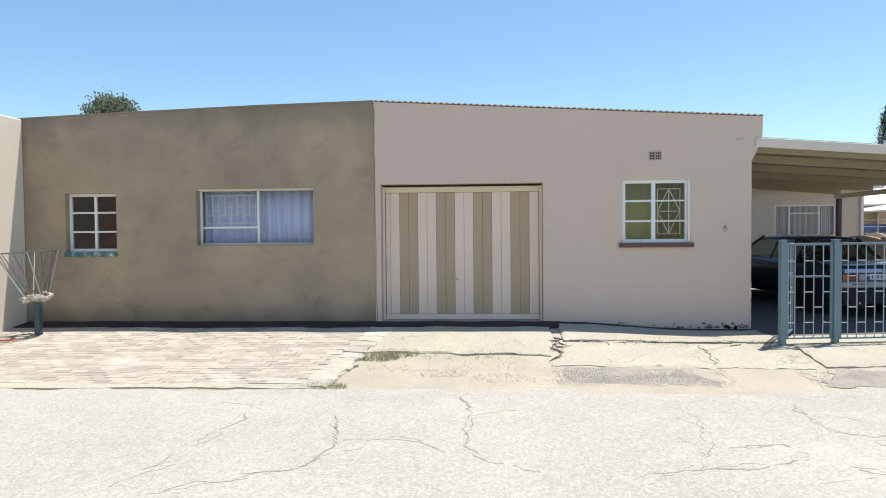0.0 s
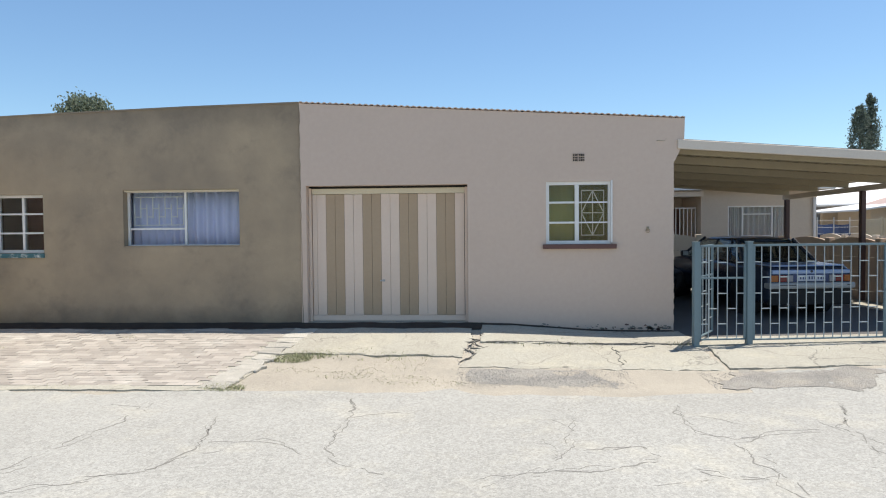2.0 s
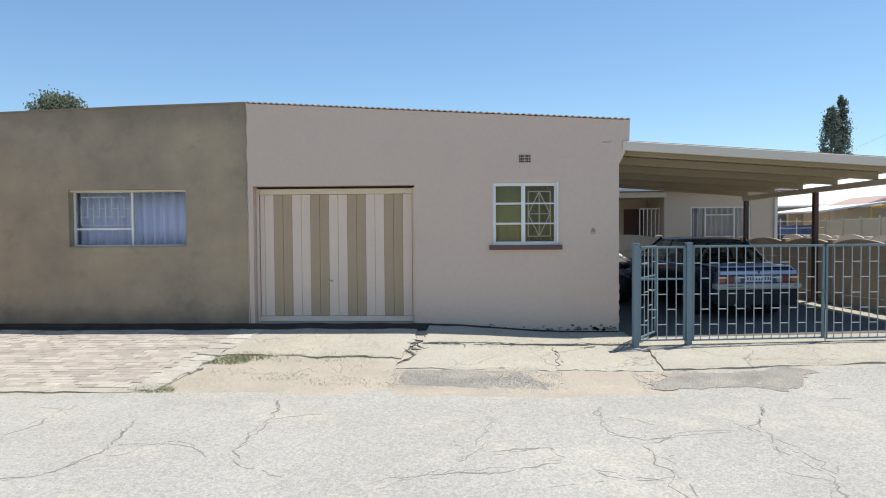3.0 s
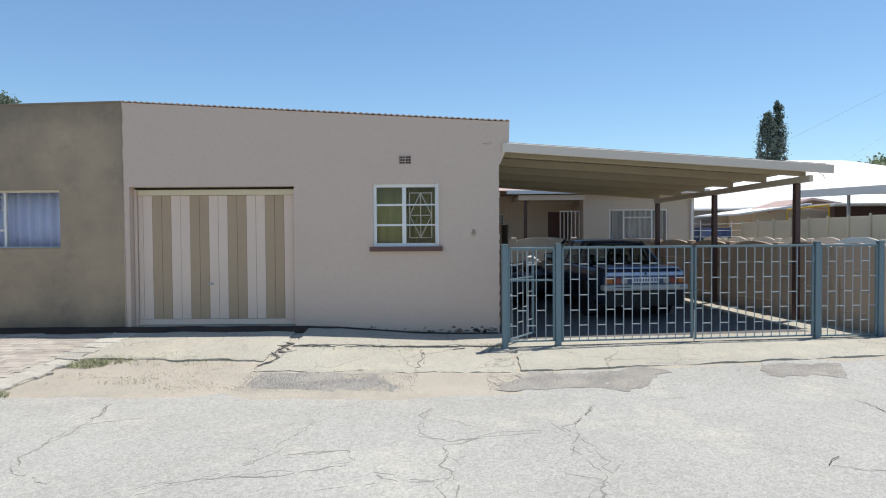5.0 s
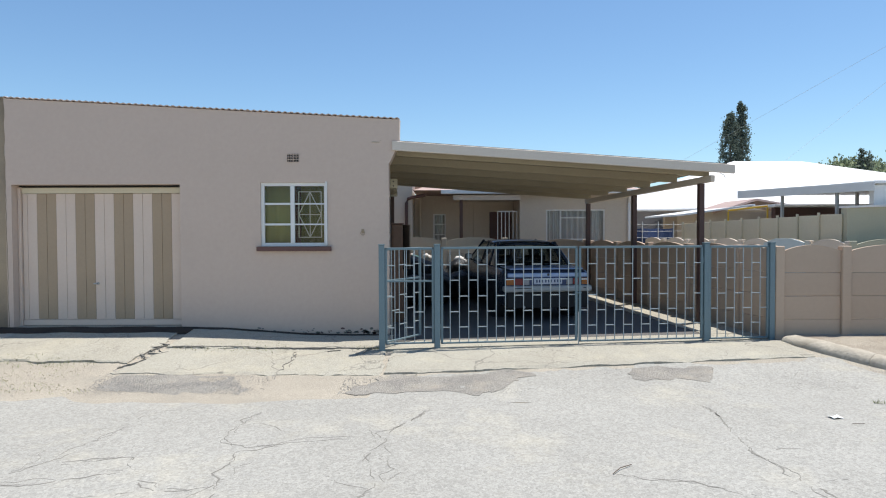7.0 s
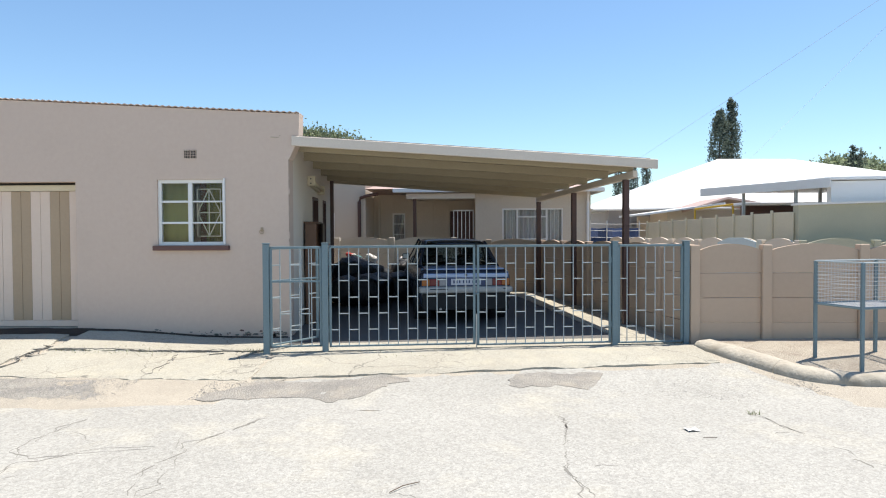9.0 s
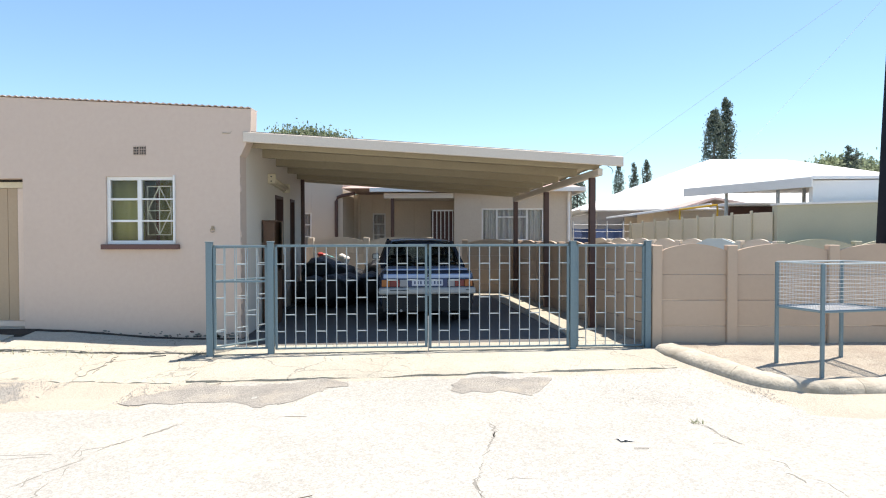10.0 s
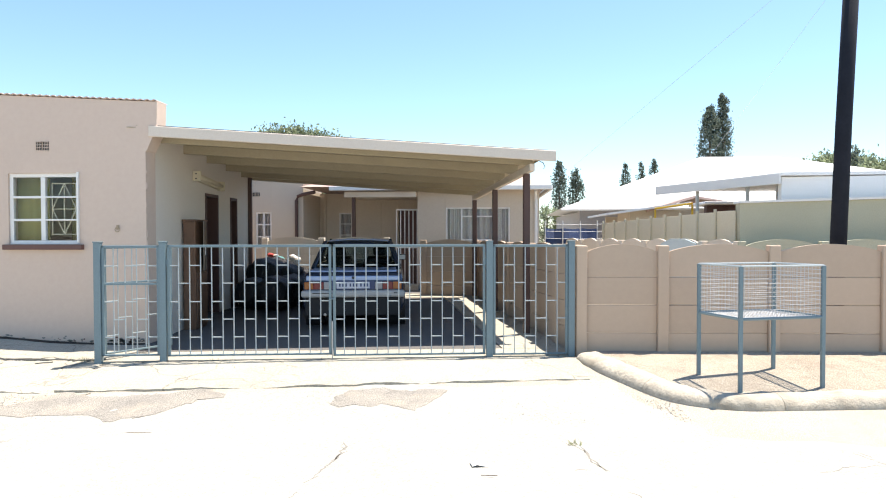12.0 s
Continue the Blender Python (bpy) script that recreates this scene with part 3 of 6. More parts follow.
def drape(x0, x1, y, z0, z1, folds, deep, mat, label, name="curtain"):
    bm = bmesh.new()
    n = folds * 8
    rng = random.Random(folds)
    ph = [rng.uniform(0.6, 1.3) for _ in range(folds + 1)]
    rows = []
    for z in (z0, (z0 + z1) / 2, z1):
        rows.append([bm.verts.new((x0 + (x1 - x0) * i / n, y + deep * ph[i // 8] * math.sin(math.tau * i / 8 + 0.4 * math.sin(z * 3)), z)) for i in range(n + 1)])
    for r0, r1 in zip(rows, rows[1:]):
        for i in range(n):
            bm.faces.new((r0[i], r0[i + 1], r1[i + 1], r1[i]))
    ob = part(name, bm, mat, smooth=True)
    solid = ob.modifiers.new("thickness", "SOLIDIFY")
    solid.thickness = 0.004
    return tagged(ob, label, "curtain")


# window with six panes
x0, x1, z0, z1 = WIN_1
w1 = window("window_1", WIN_1, 10.1, WHITE, [(x0 + 0.43, 0.04)], [(x0 + 0.04, x0 + 0.42, z, 0.028) for z in (1.73, 2.03)] + [(x0 + 0.44, x1 - 0.04, z, 0.028) for z in (1.73, 2.03)],
            "white steel window with six panes over a peeling teal sill")
part("window_sill", boxed(x0 - 0.02, x1 + 0.01, 9.97, 10.12, z0 - 0.075, z0 - 0.003, 0.008), SILL_TEAL, w1, "peeling teal and white sill")
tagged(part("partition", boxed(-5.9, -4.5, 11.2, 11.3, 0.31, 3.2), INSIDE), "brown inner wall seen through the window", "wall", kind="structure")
# wide window with curtains
x0, x1, z0, z1 = WIN_2
mid = x0 + 0.93
w2 = window("window_2", WIN_2, 10.13, WHITE, [(mid, 0.035)], [(x0 + 0.04, mid - 0.02, 1.78, 0.03)], "white steel window with one wide fixed pane and burglar bars", 0.035)
part("lintel_strip", boxed(x0 + 0.002, x1 - 0.002, 10.03, 10.125, z1 - 0.03, z1 - 0.002, 0.004), CREAM, w2, "yellowed strip over the window")
part("window_sill", boxed(x0 + 0.002, x1 - 0.002, 10.004, 10.128, z0 + 0.002, z0 + 0.02, 0.006), GREY_PLASTER, w2)
grid = []
for i in range(9):
    xx = x0 + 0.08 + i * 0.098
    grid.append(((xx, 10.2, 1.84 + (0.11 if i % 2 else 0)), (xx, 10.2, 2.28 - (0 if i % 2 else 0.11))))
for z in (1.84, 2.28):
    grid.append(((x0 + 0.08, 10.2, z), (x0 + 0.864, 10.2, z)))
for i in range(8):
    xx = x0 + 0.08 + i * 0.098
    z = 2.10 if i % 2 else 1.97
    grid.append(((xx, 10.2, z), (xx + 0.098, 10.2, z)))
bars(w2, "burglar_bar", grid, 0.0075, WHITE, "white burglar bar")
drape(x0 - 0.1, mid, 10.36, 1.35, 2.6, 8, 0.03, CURTAIN_BLUE, "pale blue curtain hanging behind the barred pane")
drape(mid + 0.01, x1 + 0.05, 10.29, 1.42, 2.5, 6, 0.04, CURTAIN_BLUE, "pale blue curtain hanging behind the wide pane")
# window with the diamond bars
x0, x1, z0, z1 = WIN_3
mid = x0 + 0.46
w3 = window("window_3", WIN_3, 10.02, WHITE, [(mid, 0.06)], [(x0 + 0.04, mid - 0.03, z, 0.03) for z in (1.82, 2.12)] + [(mid + 0.03, x1 - 0.05, z, 0.022) for z in (1.82, 2.12)],
            "white steel window with six panes and diamond burglar bars", 0.05)
part("window_sill", boxed(x0 - 0.05, x1 + 0.06, 9.93, 10.05, z0 - 0.07, z0 - 0.002, 0.006), SILL_RED, w3, "dark red painted sill")
part("casement", boxed(x1 - 0.02, x1 + 0.004, 9.96, 10.018, z0 + 0.02, z1 + 0.01, 0.004), WHITE, w3)
c, a, b = (mid + x1) / 2 - 0.012, 0.165, 0.335
zc = (z0 + z1) / 2
dia = [((c - a, 10.09, zc), (c, 10.09, zc + b)), ((c, 10.09, zc + b), (c + a, 10.09, zc)), ((c + a, 10.09, zc), (c, 10.09, zc - b)), ((c, 10.09, zc - b), (c - a, 10.09, zc)),
       ((c, 10.09, zc - b), (c, 10.09, zc + b)), ((c - a, 10.09, zc), (c + a, 10.09, zc)), ((c - a, 10.09, zc - b), (c - a, 10.09, zc + b)), ((c + a, 10.09, zc - b), (c + a, 10.09, zc + b)),
       ((c - a, 10.09, zc + b), (c + a, 10.09, zc + b)), ((c - a, 10.09, zc - b), (c + a, 10.09, zc - b))]
bars(w3, "burglar_bar", dia, 0.0075, CREAM, "cream burglar bar")
drape(x0 - 0.05, mid, 10.16, 1.4, 2.5, 3, 0.012, CURTAIN_GREEN, "olive green curtain drawn close behind the panes")
drape(mid + 0.0, x1 + 0.2, 10.62, 0.302, 2.6, 4, 0.03, CURTAIN_GREEN, "olive green curtain behind the burglar bars")


def air_vent():
    v = thing("air_vent", pose(3.365, 9.985, 2.72), "terracotta air brick with slots in the wall", "vent")
    for k in range(2):
        part("backing", boxed(k * 0.092, k * 0.092 + 0.082, 0.006, 0.02, 0, 0.125), DARK_GAP, v)
        for i in range(4):
            part("slat", boxed(k * 0.092 + i * 0.0235, k * 0.092 + i * 0.0235 + 0.004, -0.006, 0.005, 0, 0.125, 0.002), BEIGE_PAINT, v)
        for j in range(4):
            part("slat", boxed(k * 0.092, k * 0.092 + 0.082, -0.004, 0.004, j * 0.038, j * 0.038 + 0.008, 0.002), BEIGE_PAINT, v)


air_vent()


def wall_hook():
    h = thing("wall_hook", pose(4.46, 9.985, 1.72), "small rusty ring hook on the garage wall", "hook")
    part("plate", boxed(-0.02, 0.02, 0.0, 0.006, -0.03, 0.03, 0.002), GREY_PLASTER, h)
    part("ring", rod([(0.03 * math.cos(a * 0.5), -0.012, -0.03 + 0.03 * math.sin(a * 0.5)) for a in range(13)], 0.005, 5), GREY_PLASTER, h)


wall_hook()


def garage_door():
    x0, x1, z0, z1 = DOOR
    d = thing("garage_door_1", pose(0, 10.17, 0), "closed steel garage door with vertical white and beige stripes", "door", kind="structure")
    zb = 0.335
    part("jamb", boxed(x0 + 0.003, x0 + 0.045, -0.05, 0.12, z0, z1 - 0.03, 0.005), DOOR_WHITE, d)
    part("jamb", boxed(x1 - 0.045, x1 - 0.003, -0.05, 0.12, z0, z1 - 0.03, 0.005), DOOR_WHITE, d)
    part("top_rail", boxed(x0 + 0.047, x1 - 0.047, -0.025, 0.06, z1 - 0.12, z1 - 0.035, 0.006), CREAM, d)
    part("lintel_shadow_gap", boxed(x0 + 0.003, x1 - 0.003, 0.0, 0.12, z1 - 0.034, z1 - 0.003), DARK_GAP, d)
    part("bottom_rail", boxed(x0 + 0.047, x1 - 0.047, -0.03, 0.05, zb, zb + 0.085, 0.006), DOOR_WHITE, d)
    part("threshold", boxed(x0 + 0.003, x1 - 0.003, -0.165, 0.12, 0.2, 0.33, 0.004), CONCRETE, d)
    part("backing", boxed(x0 + 0.047, x1 - 0.047, 0.03, 0.05, zb + 0.086, z1 - 0.121), DARK_GAP, d)
    n = 17
    w = (x1 - x0 - 0.104) / (n - 0.5)
    for i in range(n):
        a = x0 + 0.052 + max(0.0, i - 0.5) * w
        b = x0 + 0.052 + (i + 0.5) * w
        mat = DOOR_WHITE if ((i + 2) // 2) % 2 else DOOR_BEIGE
        part("panel", boxed(a + 0.0015, b - 0.0015, -0.012 + 0.002 * (i % 2), 0.028, zb + 0.088, z1 - 0.124, 0.003), mat, d)
    h = part("handle", boxed(0.45, 0.51, -0.05, -0.014, 0.945, 0.965, 0.005), GREY_METAL, d, "small steel turn handle")
    part("lock", rod([(0.505, -0.03, 0.955), (0.505, -0.012, 0.955)], 0.018, 10), GREY_METAL, h)


garage_door()

def wall_seam():
    rng = random.Random(12)
    pts = [(-0.74 + rng.uniform(-0.008, 0.008) + 0.02 * (3.6 - z) / 3.3, 9.99, z) for z in [0.32 + 0.11 * i for i in range(31)]]
    tagged(part("seam", rod(pts, 0.0045, 5), GREY_PLASTER), "dark ragged crack between the two plastered walls", "trim", kind="structure")


wall_seam()

# ---- carport, in its own frame: u along the fence, v away from the road ----
C = pose(4.825, 8.945, 0, 0, 0, 6.9)


def cz(u, v):
    p = C @ Vector((u, v, 0))
    return gz(p.x, p.y) + 0.01


def ctop(u, v):
    """The underside of the carport roof."""
    return 2.985 - 0.056 * (u - 0.32) - 0.03 * (v - 1.0)


SIDE = pose(4.835, 10.15, 0, 0, 0, 4.07)


def side_wall():
    """The garage's side wall under the carport, with two doorways; local y runs along it, x out of it."""
    bm = bmesh.new()
    cuts = (0.0, 1.96, 2.58, 3.22, 3.62, 4.42)
    for k, (a, b) in enumerate(zip(cuts, cuts[1:])):
        low = 2.3 if k in (1, 3) else 0.1
        made = bmesh.ops.create_cube(bm, size=1.0)["verts"]
        for v in made:
            y = a if v.co.y < 0 else b
            v.co = Vector((-0.24 if v.co.x < 0 else 0.0, y, low if v.co.z < 0 else 3.03 - 0.034 * y))
    bmesh.ops.remove_doubles(bm, verts=bm.verts, dist=0.0005)
    return bm


tagged(part("wall_8", side_wall(), SIDE_PAINT, m=SIDE), "side wall of the garage under the carport, colour lightened for bounce light", "wall", kind="structure")
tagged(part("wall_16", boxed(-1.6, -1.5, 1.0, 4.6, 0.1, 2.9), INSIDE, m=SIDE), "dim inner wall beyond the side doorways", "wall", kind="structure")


def side_door(v0, v1, ajar, label):
    d = thing("door_1", SIDE @ pose(0, v0, 0), label, "door", kind="structure")
    z = 0.22
    w = v1 - v0
    part("door_frame", box(box(boxed(-0.2, 0.012, 0, 0.045, z, 2.298, 0.004), -0.2, 0.012, w - 0.045, w, z, 2.298, 0.004), -0.2, 0.012, 0.045, w - 0.045, 2.25, 2.298, 0.004), POST_BROWN, d)
    leaf = part("door_leaf", boxed(-0.04, 0.0, -w + 0.1, 0.0, z + 0.02, 2.245, 0.004), POST_BROWN, d, m=pose(-0.16, w - 0.048, 0, 0, 0, ajar))
    part("door_handle", rod([(0.0, -w + 0.16, z + 1.0), (0.05, -w + 0.16, z + 1.0), (0.05, -w + 0.26, z + 1.0)], 0.008, 6), GREY_METAL, leaf)


side_door(1.96, 2.58, -75, "open doorway with a brown wooden frame")
side_door(3.22, 3.62, 0, "narrow closed brown door in the side wall")


def carport():
    c = thing("carport_roof", C, "beige painted carport roof on brown posts, sheets over purlins", "carport", kind="structure")
    U0, V0 = -0.1, 1.02

    def rear(u):
        """The rear edge of the roof, which runs askew to the front."""
        return 5.62 + 0.11 * u
    # roof sheet with trapezoid ribs along v
    bm = bmesh.new()
    rows = []
    n = 32
    w = (5.455 - U0) / n
    us = []
    for i in range(n):
        a = U0 + i * w
        us += [(a, 0), (a + w * 0.63, 0), (a + w * 0.71, 0.03), (a + w * 0.92, 0.03)]
    us.append((5.456, 0))
    for back in (False, True):
        for lift in (0.004, 0.010):
            ends = [rear(u) if back else V0 + 0.03 for u, h in us]
            squeeze = (5.17 - U0) / (5.456 - U0) if back else 1.0
            rows.append([bm.verts.new((U0 + (u - U0) * squeeze, v, ctop(u, v) + lift + h)) for (u, h), v in zip(us, ends)])
    for i in range(len(us) - 1):
        bm.faces.new((rows[0][i], rows[0][i + 1], rows[2][i + 1], rows[2][i]))
        bm.faces.new((rows[1][i], rows[3][i], rows[3][i + 1], rows[1][i + 1]))
        bm.faces.new((rows[0][i], rows[1][i], rows[1][i + 1], rows[0][i + 1]))
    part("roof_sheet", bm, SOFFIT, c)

    def board(name, u0, u1, v0, v1, drop, rise, mat, bev=0.006):
        bm = bmesh.new()
        made = bmesh.ops.create_cube(bm, size=1.0)["verts"]
        for v in made:
            u, w = (u0 if v.co.x < 0 else u1), (v0 if v.co.y < 0 else v1)
            v.co = Vector((u, w, ctop(u, w) + (drop if v.co.z < 0 else rise)))
        bmesh.ops.bevel(bm, geom=bm.edges[:], offset=bev, segments=1, affect="EDGES")
        part(name, bm, mat, c)
    board("fascia", 0.19, 5.50, V0 - 0.02, V0 + 0.025, -0.102, 0.035, FASCIA)
    board("flashing", 0.19, 5.40, V0 + 0.027, V0 + 0.09, 0.043, 0.052, CAR_DARK, 0.003)
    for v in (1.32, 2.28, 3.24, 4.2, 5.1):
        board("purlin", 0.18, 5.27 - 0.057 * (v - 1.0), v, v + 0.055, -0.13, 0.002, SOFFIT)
    bm = bmesh.new()
    for v in bmesh.ops.create_cube(bm, size=1.0)["verts"]:
        u = 0.2 if v.co.x < 0 else 5.0
        w = rear(u) - (0.09 if v.co.y < 0 else 0.03)
        v.co = Vector((u, w, ctop(u, w) + (-0.13 if v.co.z < 0 else 0.002)))
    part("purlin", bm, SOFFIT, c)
    # the beam on the posts runs askew to the sheets
    bm = bmesh.new()
    for v in bmesh.ops.create_cube(bm, size=1.0)["verts"]:
        w = 1.12 if v.co.y < 0 else 6.15
        u = 5.20 - 0.0568 * (w - 1.12) + 0.07 * v.co.x
        v.co = Vector((u, w, ctop(u, w) - (0.235 if v.co.z < 0 else 0.134)))
    bmesh.ops.bevel(bm, geom=bm.edges[:], offset=0.006, segments=1, affect="EDGES")
    part("side_beam", bm, FASCIA, c)
    part("loose_wire", rod([(5.28, 1.05, 2.60), (5.33, 1.03, 2.57), (5.35, 1.02, 2.52), (5.33, 1.02, 2.49)], 0.005, 5), CAR_DARK, c)
    for u, v in ((5.18, 1.45), (5.045, 3.75), (4.92, 6.03)):
        z = cz(u, v)
        p = part("post", boxed(u - 0.045, u + 0.045, v - 0.045, v + 0.045, z - 0.02, ctop(u, v) - 0.237, 0.008), POST_BROWN, c, "red-brown painted steel post")
        part("foot", boxed(u - 0.09, u + 0.09, v - 0.09, v + 0.09, z - 0.01, z + 0.015, 0.004), CONCRETE, p)
    z = cz(0.4, 5.72)
    part("post", boxed(0.36, 0.44, 5.52, 5.60, z - 0.02, ctop(0.46, 5.7) - 0.01, 0.008), POST_BROWN, c, "dark brown painted steel post")


carport()


def wall_light():
    t = thing("wall_light", SIDE @ pose(0.0, 1.42, 2.52, -4, 0, 0), "cream strip light fitting on the side wall", "lamp")
    part("body", boxed(0.002, 0.07, 0.04, 1.12, -0.055, 0.065, 0.012), CREAM, t, smooth=False)
    part("diffuser", rod([(0.085, 0.05, 0.005), (0.085, 1.11, 0.005)], 0.032, 12), CREAM, t, smooth=True)
    for y in (0.0, 1.122):
        part("end_cap", boxed(0.002, 0.13, y, y + 0.038, -0.075, 0.085, 0.012), CREAM, t)
    for z in (-0.035, 0.04):
        part("screw", rod([(0.06, -0.004, z), (0.06, 0.0, z)], 0.012, 8), CAR_DARK, t)


wall_light()


# ---- fence and gates ----
def gate_panel(parent, name, u0, u1, z0, z1, n, midrail=None, phase=0, frame=0.03, m=None, bar=0.0065):
    """A barred panel with short rungs in every other gap, at heights that step."""
    g = thing(name)
    g.parent = parent
    if m is not None:
        g.matrix_basis = m
    w = (u1 - u0) / n
    for nm, q in (("rail", (u0, u1, z1 - frame, z1)), ("rail", (u0, u1, z0, z0 + frame * 0.7))):
        part(nm, boxed(q[0], q[1], -frame / 2, frame / 2, q[2], q[3], 0.004), TEAL, g)
    if midrail:
        part("rail", boxed(u0, u1, -0.012, 0.012, midrail - 0.012, midrail + 0.012, 0.003), TEAL, g)
    for e in (u0, u1 - frame):
        part("stile", boxed(e, e + frame, -frame / 2, frame / 2, z0, z1, 0.004), TEAL, g)
    h = z1 - z0
    up = rod([(0, 0, z0 + 0.01), (0, 0, z1 - 0.01)], bar, 6)
    first = part("bar", up, BAR, g, m=pose(u0 + w, 0, 0))
    for i in range(2, n):
        share("bar", first, g, pose(u0 + i * w, 0, 0))
    rung = part("rung", boxed(0, w, -0.006, 0.006, -0.006, 0.006, 0.002), BAR, g, m=pose(u0, 0, -5))
    made = [rung]
    for i in range(n):
        hs = (0.17, 0.49, 0.815) if (i + phase) % 2 == 0 else (0.33, 0.655)
        for k in hs:
            if made:
                made.pop().matrix_basis = pose(u0 + i * w, 0, z0 + k * h)
            else:
                share("rung", rung, g, pose(u0 + i * w, 0, z0 + k * h))
    return g


def fence():
    f = thing("gate_fence", C, "blue-grey steel fence with a closed double driveway gate", "fence")
    P = (0.0, 0.726, 4.478, 5.45)
    for i, u in enumerate(P):
        z = cz(u, 0)
        post = part("post", boxed(u - 0.038, u + 0.038, -0.038, 0.038, z - 0.08, 1.53, 0.006), TEAL, f, "square blue-grey gate post")
        part("cap", boxed(u - 0.043, u + 0.043, -0.043, 0.043, 1.531, 1.545, 0.004), TEAL, post)
    gate_panel(f, "fence_panel", 0.042, 0.686, 0.235, 1.50, 5, midrail=1.06)
    gate_panel(f, "driveway_gate", 0.775, 2.635, 0.225, 1.505, 15)
    gate_panel(f, "driveway_gate", 2.655, 4.43, 0.21, 1.505, 14, phase=1)
    gate_panel(f, "fence_panel", 4.52, 5.41, 0.20, 1.50, 7, phase=1)
    gate_panel(f, "side_gate", 0.0, 0.84, 0.24, 1.49, 5, midrail=1.06, m=pose(0.03, 0.06, 0, 0, 0, 50))
    for u in (0.762, 4.437):
        for z in (0.45, 1.3):
            part("hinge", rod([(u, 0, z - 0.04), (u, 0, z + 0.04)], 0.014, 8), TEAL, f)
    part("latch", boxed(2.615, 2.685, -0.03, -0.017, 0.868, 0.884, 0.003), TEAL, f, "steel slide latch")
    part("drop_bolt", rod([(2.645, -0.02, 0.17), (2.645, -0.02, 0.62)], 0.008, 6), GREY_METAL, f)


fence()


# ---- precast walls ----
def precast(name, m, bays, rows, base, top, mat, label, arch=0.06, kind="structure"):
    """Concrete posts with slotted-in panels, the top one arched."""
    w = thing(name, m, label, "wall", kind=kind)
    x = 0.0
    h = (top - base - 0.04) / rows
    post = part("post", boxed(-0.065, 0.065, -0.065, 0.065, base - 0.15, top, 0.012), mat, w)
    cache = {}
    for b in bays:
        if b not in cache:
            low = part("panel", boxed(0.0665, b - 0.0665, -0.022, 0.022, 0.0, h - 0.006, 0.006), mat, w)
            n = 14
            edge = [(0.0665 + (b - 0.133) * i / n, h - 0.035 + (arch + 0.03) * math.sin(math.pi * i / n) ** 0.8) for i in range(n + 1)]
            high = part("top_panel", prism([(0.0665, 0.0), (b - 0.0665, 0.0)] + edge[::-1], -0.022, 0.022), mat, w)
            cache[b] = [low, high, True]
        low, high, fresh = cache[b]
        for r in range(rows):
            src = high if r == rows - 1 else low
            at = pose(x, 0, base + r * h)
            if fresh and r in (0, rows - 1):
                src.matrix_basis = at
            else:
                share("top_panel" if src is high else "panel", src, w, at)
        cache[b][2] = False
        x += b
        share("post", post, w, pose(x, 0, 0))
    return w


precast("wall_9", pose(10.36, 9.66, 0, 0, 0, 1.3), [0.955, 1.285] + [1.285] * 7, 4, 0.12, 1.485, PINK_PRECAST, "pinkish beige precast concrete wall with an arched top along the verge")
precast("wall_10", pose(10.33, 9.80, 0, 0, 0, 101.9), [0.72] + [1.33] * 4, 4, 0.12, 1.49, PINK_PRECAST, "pinkish beige precast wall beside the carport")
precast("wall_11", pose(4.42, 15.8, 0), [1.25, 1.42], 4, 0.22, 1.56, CREAM_PRECAST, "pale precast wall behind the parked car")
precast("wall_12", pose(7.88, 15.8, 0), [1.12], 4, 0.22, 1.51, PINK_PRECAST, "low precast wall before the house")


# ---- verge: kerb and refuse stand ----
KERB_FORM = ((-0.165, -0.12), (-0.165, -0.1), (-0.162, 0.06), (-0.15, 0.34), (-0.13, 0.62), (-0.10, 0.82), (-0.06, 0.93), (-0.02, 0.98), (0.03, 1.0), (0.08, 0.98), (0.115, 0.88), (0.135, 0.68), (0.14, 0.4), (0.14, -0.1), (0.14, -0.12))


def kerb_run(points, label):
    """Rounded kerbstones end to end along a bent line of (x, y, height)."""
    run = thing("kerb", None, label, "kerb", kind="structure")
    line = [Vector(points[0])]
    for p, q in zip(points, points[1:]):
        p, q = Vector(p), Vector(q)
        n = max(2, int((q - p).to_2d().length / 0.1))
        line += [p.lerp(q, i / n) for i in range(1, n + 1)]
    for _ in range(5):
        line = line[:1] + [(o + p * 2 + q) / 4 for o, p, q in zip(line, line[1:], line[2:])] + line[-1:]
    size = 11
    for first in range(0, len(line) - 1, size):
        last = min(first + size, len(line) - 1)
        bm = bmesh.new()
        rings = []
        for i in range(first, last + 1):
            p = line[i]
            along = (line[min(i + 1, len(line) - 1)] - line[max(i - 1, 0)]).to_2d().normalized()
            steps = ((0.002, 0.985), (0.010, 1.0)) if i == first else ((-0.010, 1.0), (-0.002, 0.985)) if i == last else ((0.0, 1.0),)
            for shift, swell in steps:
                ring = []
                for y, w in KERB_FORM:
                    x0, y0 = p.x + along.x * shift - along.y * y * swell, p.y + along.y * shift + along.x * y * swell
                    z = gz(p.x, p.y) + (w * p.z * swell if w > 0 else w)
                    ring.append(bm.verts.new((x0, y0, z + 0.020 * noise.noise((x0 * 3.5, y0 * 3.5, 3.0)) + 0.018 * noise.noise((x0 * 11, y0 * 11, 5.0)))))
                rings.append(ring)
        for r0, r1 in zip(rings, rings[1:]):
            for q in range(len(r0)):
                e = (q + 1) % len(r0)
                bm.faces.new((r0[q], r0[e], r1[e], r1[q]))
        bm.faces.new(rings[0])
        bm.faces.new(rings[-1])
        ob = part("kerbstone", bm, KERB, run, smooth=True)
        ob.data.set_sharp_from_angle(angle=0.5)


